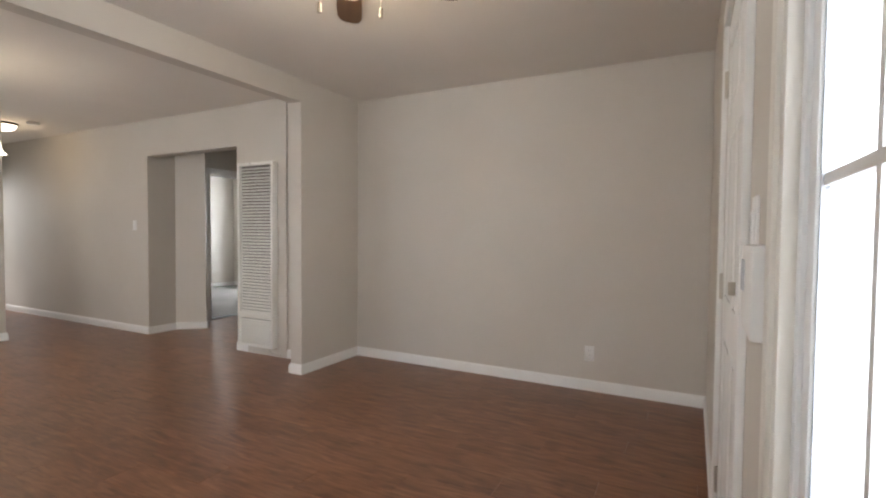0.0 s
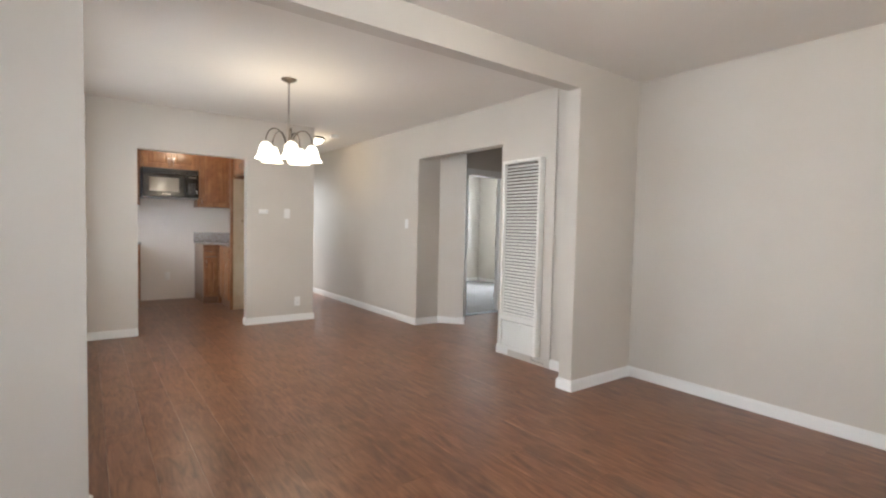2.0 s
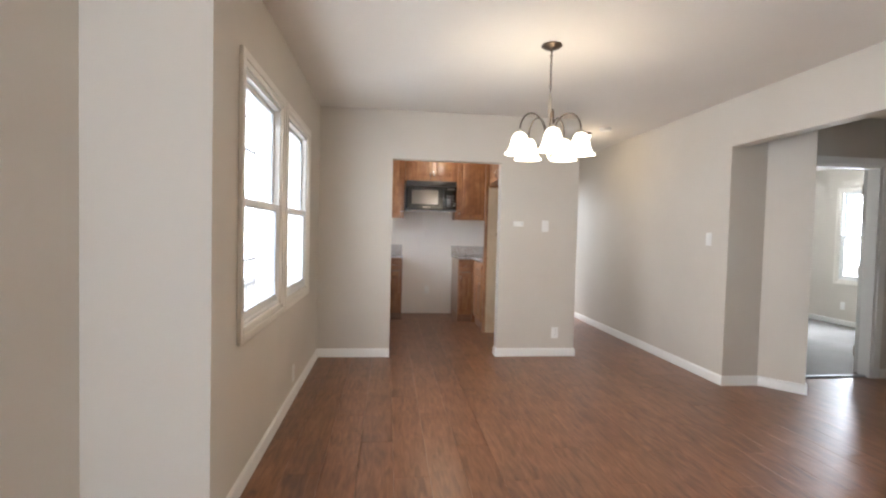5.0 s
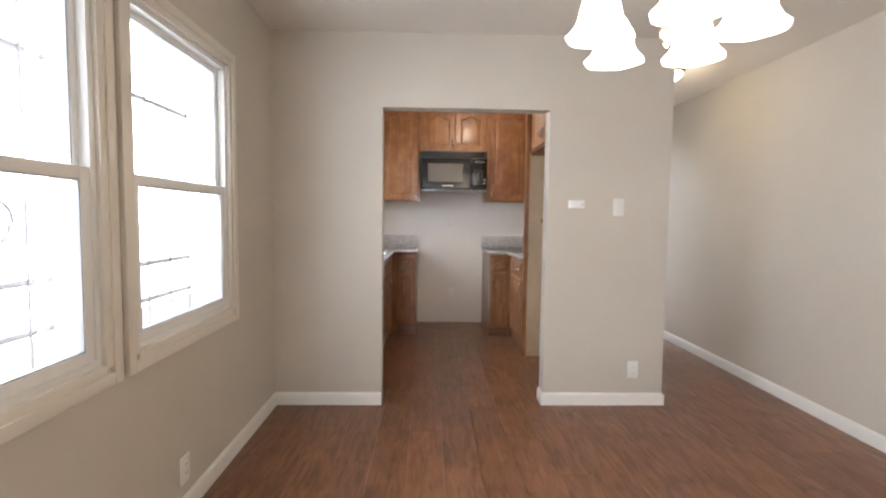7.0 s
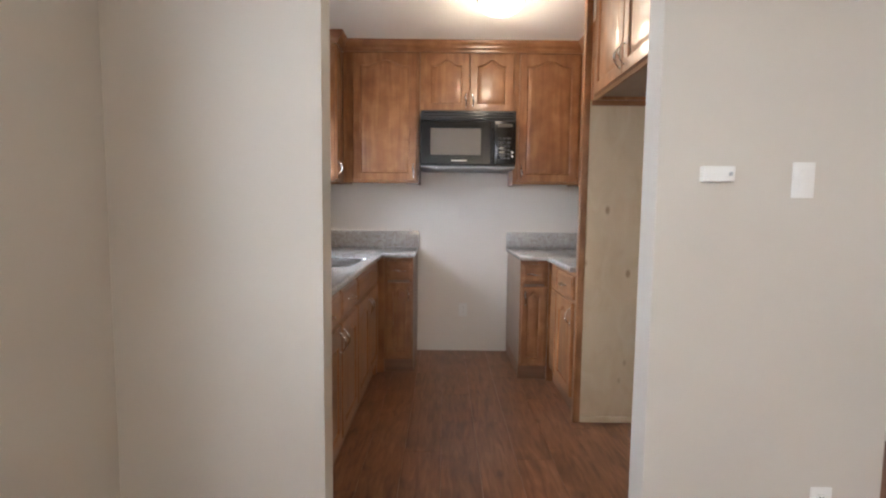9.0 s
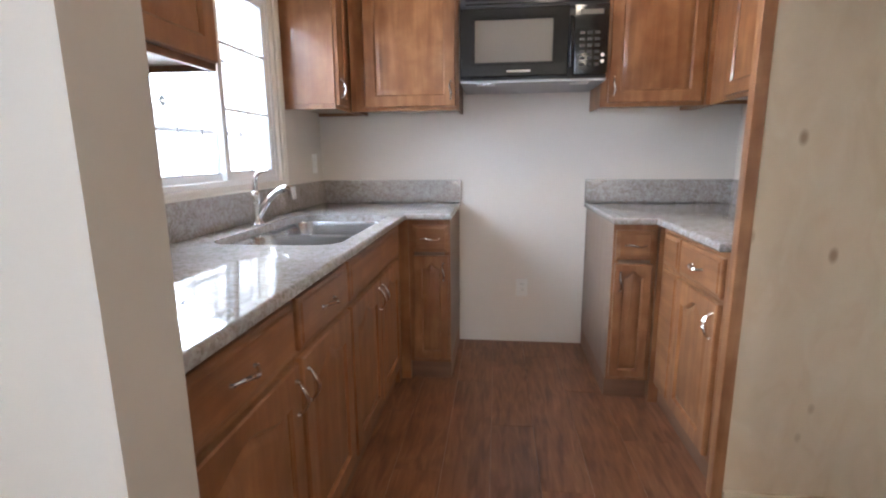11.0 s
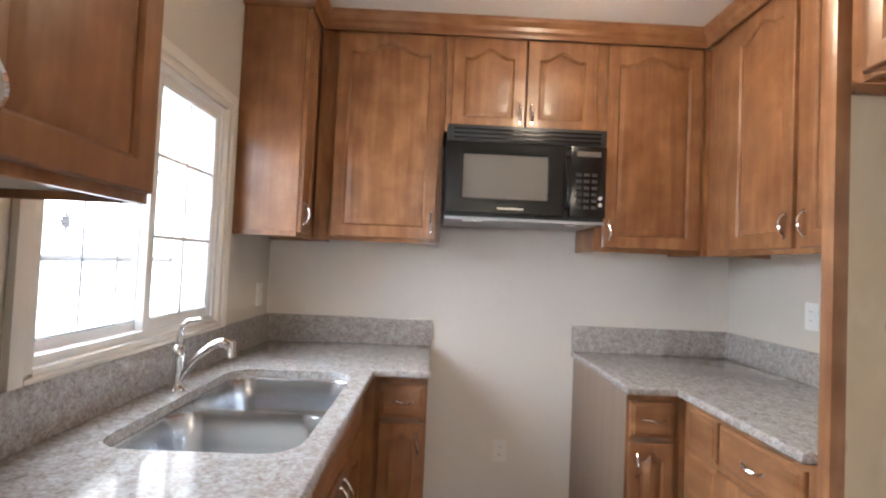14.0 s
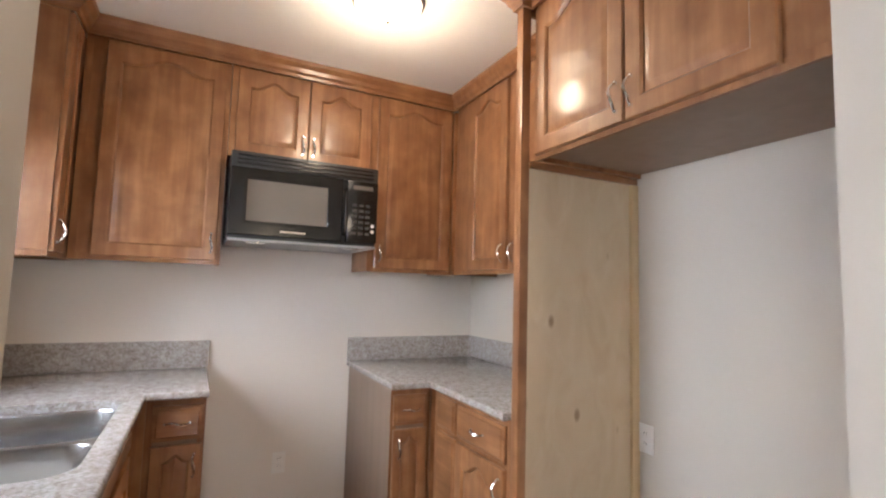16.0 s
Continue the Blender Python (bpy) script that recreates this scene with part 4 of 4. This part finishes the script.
cabinet("base_cabinet", "narrow stained maple base cabinet with drawer and arched door", pose(1.724, 1.880, 0), 0.206, 0.753, Z0, Z1, [(0.012, 0.186, DZ0, DZ1, "l", False)], [(0.012, 0.186, TZ0, TZ1)], True, GB, SIDE)
cabinet("base_cabinet", BASEL, pose(1.932, 1.878, 0, 0, 0, -90), 0.663, 0.640, Z0, Z1, [(0.246, 0.626, DZ0, DZ1, "r", False)], [(0.246, 0.626, TZ0, TZ1), (0.052, 0.234, TZ0, TZ1, False), (0.052, 0.234, DZ0, DZ1, False)], True, GB)

cf = thing("corner_filler", "stained maple filler strip in the cabinet corner", "cabinet filler", group="corner fillers")
block("strip", (0.59, 0.652, 1.9705, 2.05, 0.0, 0.898), CAB, cf)
block("strip", (0.6525, 0.7055, 2.027, 2.06, 0.0, 0.898), CAB, cf)
cf = thing("corner_filler", "stained maple filler strip in the cabinet corner", "cabinet filler", group="corner fillers")
block("strip", (1.9305, 1.980, 1.8785, 1.93, 0.0, 0.898), CAB, cf)

# wall cabinets
UZ0, UZ1, D0, D1 = 1.472, 2.530, 1.492, 2.498
cabinet("wall_cabinet", UPL, pose(0.362, 0.122, 0, 0, 0, 90), 0.842, 0.329, UZ0, UZ1, [(0.015, 0.418, D0, D1, "r"), (0.424, 0.827, D0, D1, "l")], (), False, GU, None, UNDER)
cabinet("wall_cabinet", "stained maple corner wall cabinet beside the window", pose(0.335, 2.12, 0, 0, 0, 90), 0.512, 0.303, UZ0, UZ1, [(0.008, 0.176, D0, D1, "l")], (), False, GU, None, UNDER)
cabinet("wall_cabinet", UPL, pose(0.336, 2.31, 0), 0.616, 0.323, UZ0, UZ1, [(0.085, 0.596, D0, D1, "r")], (), False, GU, None, UNDER)
cabinet("wall_cabinet", "short stained maple cabinet with two arched doors over the microwave", pose(0.955, 2.31, 0), 0.755, 0.323, 2.031, UZ1, [(0.030, 0.392, 2.046, D1, "r"), (0.398, 0.745, 2.046, D1, "l")], (), False, GU)
cabinet("wall_cabinet", UPL, pose(1.711, 2.31, 0), 0.534, 0.323, UZ0, UZ1, [(0.040, 0.516, D0, D1, "l")], (), False, GU, None, UNDER)
cabinet("wall_cabinet", UPL, pose(2.247, 2.309, 0, 0, 0, -90), 1.094, 0.326, UZ0, UZ1, [(0.195, 0.580, D0, D1, "r"), (0.622, 1.007, D0, D1, "l")], (), False, GU, None, UNDER)
cabinet("wall_cabinet", "deep stained maple cabinet with two arched doors over the refrigerator space", pose(1.990, 1.174, 0, 0, 0, -90), 1.052, 0.583, 1.890, UZ1, [(0.015, 0.452, 1.908, D1, "r"), (0.460, 0.897, 1.908, D1, "l")], (), False, GU, None, SIDE)

cf = thing("corner_filler", "stained maple filler in the wall cabinet corner", "cabinet filler", group="corner fillers")
block("strip", (2.2465, 2.31, 2.3105, YK - 0.003, UZ0, 2.500), CAB, cf)

# crown moulding round the wall cabinets
CROWN = [(o, KC - 0.0005 - d) for o, d in ((0, 0.082), (0.012, 0.082), (0.016, 0.068), (0.028, 0.056), (0.034, 0.038), (0.052, 0.019), (0.056, 0.0), (0, 0.0))]
for path in ([(0.360, 0.122), (0.360, 0.966), (XL, 0.966)][::-1], [(XL, 2.118), (0.335, 2.118), (0.335, 2.31), (2.247, 2.31), (2.247, 1.216)][::-1], [(2.247, 1.2155), (1.943, 1.2155), (1.943, 1.176), (1.988, 1.176), (1.988, 0.122)][::-1]):
    bm = bmesh.new()
    sweep(bm, path, CROWN)
    part("trim", bm, CABX, None, "stained maple crown moulding", "structure", "crown moulding", 25)

# refrigerator surround
fr = thing("refrigerator_surround", "tall end panel of bare plywood with a stained maple stile", "cabinet panel", (0, 0, 0))
block("plywood_panel", (1.984, XK - 0.002, 1.190, 1.209, 0.0, 1.888), PLY, fr, "knotty bare plywood panel")
block("stile", (1.943, 1.983, 1.176, 1.2145, 0.0, 2.530), CAB, fr, "stained maple stile", bevel=0.002)
block("top_rail", (1.992, XK - 0.004, 1.1755, 1.1895, 1.862, 1.889), CABX, fr, "stained maple cleat", bevel=0.002)
block("base_strip", (1.988, 2.532, 1.176, 1.1895, 0.0, 0.035), PLY, fr, "pale wooden cleat along the floor", bevel=0.003)
block("corner_batten", (2.533, XK - 0.002, 1.172, 1.1895, 0.0, 1.860), wood("pale_batten_wood", (0.56, 0.40, 0.22), (0.62, 0.46, 0.26), (0.67, 0.52, 0.32), 0.5), fr, "pale softwood batten against the wall", bevel=0.002)
bm = bmesh.new()
cyl(bm, (2.53, 0.93, 0.0), (2.53, 0.93, 0.165), 0.008, n=12), cyl(bm, (XK - 0.001, 0.93, 0.165), (2.465, 0.93, 0.165), 0.012, n=14), cyl(bm, (2.48, 0.93, 0.165), (2.44, 0.93, 0.165), 0.017, n=6)
vl = thing("water_valve", "small plumbing valve on a pipe stub by the wall", "valve", (0, 0, 0))
part("valve_body", bm, NICKEL, vl)
bm = bmesh.new()
cyl(bm, (2.49, 0.93, 0.175), (2.49, 0.93, 0.20), 0.006, n=10), cuboid(bm, 2.465, 2.510, 0.922, 0.938, 0.198, 0.208, 0.003)
part("handle", bm, mat("worn_brass", (0.60, 0.40, 0.16), 0.35, 1.0), vl, "worn brass lever")


# ---- counters ----
def rounded(x0, x1, y0, y1, r, n=6):
    pts = []
    for cx, cy, a0 in ((x1 - r, y0 + r, -90), (x1 - r, y1 - r, 0), (x0 + r, y1 - r, 90), (x0 + r, y0 + r, 180)):
        for i in range(n + 1):
            a = radians(a0 + 90 * i / n)
            pts.append((cx + r * math.cos(a), cy + r * math.sin(a)))
    return pts


def inset(pts, d):
    out = []
    n = len(pts)
    for i in range(n):
        a, b, c = Vector(pts[i - 1]), Vector(pts[i]), Vector(pts[(i + 1) % n])
        u, v = (b - a).normalized(), (c - b).normalized()
        na, nb = Vector((-u.y, u.x)), Vector((-v.y, v.x))
        m = (na + nb).normalized()
        q = b + m * d / max(0.3, m.dot(na))
        out.append((q.x, q.y))
    return out


def slab(bm, outline, holes, z0, z1, r=0.0):
    """A plate with holes; outline counter-clockwise; the outer edge rounded by r."""
    steps = [(0.0, z0)] if r == 0 else [(r * 0.4, z0), (0.0, z0 + r * 0.4)]
    steps += [(0.0, z1)] if r == 0 else [(r * (1 - math.cos(a)), z1 - r + r * math.sin(a)) for a in (0, 0.4, 0.8, 1.2, math.pi / 2)]
    loops = [[bm.verts.new((x, y, z)) for x, y in (inset(outline, d) if d else outline)] for d, z in steps]
    n = len(outline)
    for a, b in zip(loops, loops[1:]):
        for i in range(n):
            bm.faces.new((a[i], a[(i + 1) % n], b[(i + 1) % n], b[i]))
    hl = []
    for h in holes:
        lo, hi = [bm.verts.new((x, y, z0)) for x, y in h], [bm.verts.new((x, y, z1)) for x, y in h]
        for i in range(len(h)):
            bm.faces.new((lo[i], lo[(i + 1) % len(h)], hi[(i + 1) % len(h)], hi[i]))
        hl.append((lo, hi))
    for k, loop in ((0, loops[0]), (1, loops[-1])):
        es = [bm.edges.get((loop[i], loop[(i + 1) % n])) for i in range(n)]
        for pair in hl:
            q = pair[k]
            es += [bm.edges.get((q[i], q[(i + 1) % len(q)])) for i in range(len(q))]
        bmesh.ops.triangle_fill(bm, use_beauty=True, use_dissolve=False, edges=es)


SX0, SX1, SY0, SY1 = 0.165, 0.637, 1.085, 1.91
CT = 0.93
bm = bmesh.new()
slab(bm, [(XL + 0.001, 0.121), (0.706, 0.121), (0.706, 1.98), (0.937, 1.98), (0.937, YK - 0.001), (XL + 0.001, YK - 0.001)], [rounded(SX0, SX1, SY0, SY1, 0.088)], 0.899, CT, 0.012)
lc = thing("countertop", "polished speckled beige-grey granite countertop with backsplash", "countertop")
part("slab", bm, GRANITE, lc, angle=30)
block("backsplash", (XL + 0.001, XL + 0.020, 0.122, YK - 0.001, CT + 0.0005, 1.070), GRANITE, lc, bevel=0.002)
block("backsplash", (XL + 0.021, 0.937, YK - 0.020, YK - 0.001, CT + 0.0005, 1.070), GRANITE, lc, bevel=0.002)
rc = thing("countertop", "polished speckled beige-grey granite corner countertop with backsplash", "countertop")
bm = bmesh.new()
slab(bm, [(1.708, 1.853), (1.905, 1.853), (1.905, 1.2155), (XK - 0.001, 1.2155), (XK - 0.001, YK - 0.001), (1.708, YK - 0.001)], [], 0.899, CT, 0.012)
part("slab", bm, GRANITE, rc, angle=30)
block("backsplash", (1.708, XK - 0.002, YK - 0.020, YK - 0.001, CT + 0.0005, 1.070), GRANITE, rc, bevel=0.002)
block("backsplash", (XK - 0.020, XK - 0.001, 1.216, YK - 0.021, CT + 0.0005, 1.070), GRANITE, rc, bevel=0.002)

# ---- sink and tap ----
sink = thing("sink", "undermounted stainless steel double-bowl sink", "sink")
ym = 1.485
bowls = [(SX0 + 0.002, SX1 - 0.002, SY0 + 0.002, ym - 0.012), (SX0 + 0.002, SX1 - 0.002, ym + 0.012, SY1 - 0.002)]
bm = bmesh.new()
slab(bm, rounded(SX0 - 0.02, SX1 + 0.02, SY0 - 0.02, SY1 + 0.02, 0.11), [rounded(*b, 0.085) for b in bowls], 0.888, 0.8975)
part("rim", bm, STEEL, sink, angle=30)
for b in bowls:
    bm = bmesh.new()
    lp = []
    for d, z in ((0.0, 0.8972), (0.004, 0.889), (0.012, 0.80), (0.018, 0.745), (0.035, 0.722), (0.075, 0.714)):
        lp.append([bm.verts.new((x, y, z)) for x, y in rounded(b[0] + d, b[1] - d, b[2] + d, b[3] - d, max(0.04, 0.085 - d * 0.3))])
    n = len(lp[0])
    for p, q in zip(lp, lp[1:]):
        for i in range(n):
            bm.faces.new((p[i], p[(i + 1) % n], q[(i + 1) % n], q[i]))
    bm.faces.new(lp[-1])
    bw = part("bowl", bm, STEEL, sink, angle=50)
    bm = bmesh.new()
    lathe(bm, [(0.045, 0.717), (0.042, 0.719), (0.034, 0.716), (0.0, 0.7155)], ((b[0] + b[1]) / 2, (b[2] + b[3]) / 2, 0), 20)
    part("drain", bm, CHROME, bw, "chrome drain")
tap = thing("kitchen_tap", "chrome single-lever kitchen tap with pull-out spout", "tap", (0.120, 1.557, CT))
bm = bmesh.new()
lathe(bm, [(0.0, 0.0), (0.030, 0.0), (0.030, 0.006), (0.024, 0.012), (0.019, 0.03), (0.018, 0.10), (0.020, 0.125), (0.017, 0.145), (0.008, 0.155), (0.0, 0.157)], n=22)
part("base", bm, CHROME, tap)
bm = bmesh.new()
sp_pts = [(0.004, 0.0, 0.030), (0.022, 0.003, 0.062), (0.045, 0.006, 0.095), (0.070, 0.010, 0.124), (0.097, 0.014, 0.146), (0.122, 0.018, 0.157), (0.142, 0.021, 0.158), (0.156, 0.023, 0.150)]
sp_r = [0.0150, 0.0145, 0.0140, 0.0135, 0.0140, 0.0160, 0.0180, 0.0190]
tube(bm, sp_pts, sp_r, 14)
part("spout", bm, CHROME, tap)
bm = bmesh.new()
e = sp_pts[-1]
cyl(bm, (e[0] - 0.002, e[1], e[2] + 0.012), (e[0] + 0.004, e[1], e[2] - 0.038), 0.019, 0.016, 16)
part("spray_head", bm, CHROME, tap)
bm = bmesh.new()
tube(bm, [(0.0, 0.0, 0.145), (0.002, -0.004, 0.18), (0.012, -0.01, 0.21), (0.035, -0.014, 0.232), (0.075, -0.02, 0.238)], [0.013, 0.011, 0.009, 0.008, 0.006], 12)
part("lever", bm, CHROME, tap)

# ---- microwave ----
mw = thing("microwave", "black over-the-range microwave oven with keypad", "microwave", (0.968, 2.158, 1.588))
MW, MH, MD = 0.740, 0.439, 0.475
bm = bmesh.new()
cuboid(bm, 0, MW, 0.036, MD, 0.012, MH, 0.003)
part("body", bm, BLACKM, mw)
block("vent_grille", (0.002, MW - 0.002, 0.006, 0.036, MH - 0.078, MH - 0.002), BLACKM, mw, bevel=0.006)
for i in range(3):
    block("vent_slat", (0.03, MW - 0.03, 0.003, 0.007, MH - 0.066 + i * 0.02, MH - 0.059 + i * 0.02), BLACK, mw, bevel=0.001)
dw = 0.545


def ring(bm, a0, a1, c0, c1, h, v, y0, y1, r=0.003):
    """An upright rectangular frame: outer box a, c; member widths h (sides) and v (bottom, top)."""
    out = [(a0, c0), (a1, c0), (a1, c1), (a0, c1)]
    inn = [(a0 + h, c0 + v[0]), (a1 - h, c0 + v[0]), (a1 - h, c1 - v[1]), (a0 + h, c1 - v[1])]
    lp = []
    for q, sg, ys in ((out, 1, (y1, y0 + r)), (out, r, (y0,)), (inn, -r, (y0,)), (inn, 1, (y0 + r, y1))):
        for y in ys:
            d = 0.0 if sg == 1 else sg
            sx, sz = (1, -1, -1, 1), (1, 1, -1, -1)
            lp.append([bm.verts.new((x + sx[i] * d, y, z + sz[i] * d)) for i, (x, z) in enumerate(q)])
    for p, q in zip(lp, lp[1:] + lp[:1]):
        for i in range(4):
            bm.faces.new((p[i], p[(i + 1) % 4], q[(i + 1) % 4], q[i]))


bm = bmesh.new()
ring(bm, 0.002, dw, 0.030, MH - 0.082, 0.0765, (0.068, 0.056), 0.0, 0.036)
dr = part("door", bm, BLACK, mw, "glossy black door frame")
block("window", (0.078, dw - 0.078, 0.006, 0.020, 0.098, MH - 0.138), MWGLASS, dr, "grey mesh-backed window")
bm = bmesh.new()
ring(bm, 0.066, dw - 0.066, 0.086, MH - 0.126, 0.0115, (0.0115, 0.0115), -0.003, 0.004, 0.002)
part("window_bezel", bm, BLACK, dr)
bm = bmesh.new()
tube(bm, [(dw + 0.012, 0.004, 0.065), (dw + 0.012, -0.028, 0.085), (dw + 0.012, -0.036, 0.18), (dw + 0.012, -0.028, 0.285), (dw + 0.012, 0.004, 0.305)], [0.008, 0.009, 0.010, 0.009, 0.008], 12)
part("handle", bm, BLACK, mw, "curved glossy black handle")
cpn = block("control_panel", (dw + 0.028, MW - 0.002, 0.002, 0.036, 0.030, MH - 0.082), BLACK, mw, bevel=0.003)
block("display", (dw + 0.055, MW - 0.03, 0.0005, 0.0025, MH - 0.128, MH - 0.105), MWGLASS, cpn, "small dark display")
for r in range(6):
    for c in range(3):
        block("button", (dw + 0.055 + c * 0.036, dw + 0.079 + c * 0.036, 0.0, 0.0025, 0.07 + r * 0.030, 0.083 + r * 0.030), BUTTON, cpn, bevel=0.0005)
for z in (0.09, 0.12):
    bm = bmesh.new()
    cyl(bm, (MW - 0.028, 0.003, z), (MW - 0.028, -0.002, z), 0.009, n=14)
    part("button", bm, PLASTIC, cpn, "round pale button")
block("underside", (0.004, MW - 0.004, 0.010, MD - 0.004, 0.0, 0.0118), mat("grey_painted_steel", (0.30, 0.31, 0.32), 0.35), mw, "grey steel underside with lamps")
for x in (0.09, MW - 0.17):
    block("grease_filter", (x, x + 0.09, 0.04, 0.11, -0.004, 0.0), STEEL, mw, "mesh grease filter")
block("brand_bar", (0.24, 0.36, -0.0005, 0.001, 0.05, 0.058), NICKEL, dr, "plain pale bar")

# ---- laminate planks ----
PL, PW = 1.22, 0.191
floor_ob = bpy.data.objects["floor"]
plank_cache = {}


def plank_mesh(w, l):
    key = (round(w, 3), round(l, 3))
    if key not in plank_cache:
        bm = bmesh.new()
        w, l = key
        e, g = 0.0008, 0.0003
        lp = []
        for d, z in ((g, -0.0079), (g, -0.0014), (e + g, 0.0)):
            lp.append([bm.verts.new(v) for v in ((d, d, z), (w - d, d, z), (w - d, l - d, z), (d, l - d, z))])
        for a, b in zip(lp, lp[1:]):
            for i in range(4):
                bm.faces.new((a[i], a[(i + 1) % 4], b[(i + 1) % 4], b[i]))
        bm.faces.new(lp[-1])
        me = bpy.data.meshes.new("plank")
        bm.normal_update()
        bm.to_mesh(me)
        bm.free()
        me.materials.append(FLOORM)
        plank_cache[key] = me
    return plank_cache[key]


rng = random.Random(4)
x, row = XL - 0.02, 0
while x < XR + 0.11:
    w = min(PW, XR + 0.12 - x)
    y = YF - 0.02 - (row * 0.43 % PL)
    yend = 2.72 if x + w <= WH + 0.05 else -0.80
    while y < yend:
        a, b = max(y, YF - 0.02), min(y + PL, yend)
        if b - a > 0.05:
            o = new("plank", plank_mesh(w, b - a))
            o.location = (x, a, 0.0)
            o.parent = floor_ob
        y += PL
    x, row = x + w, row + 1
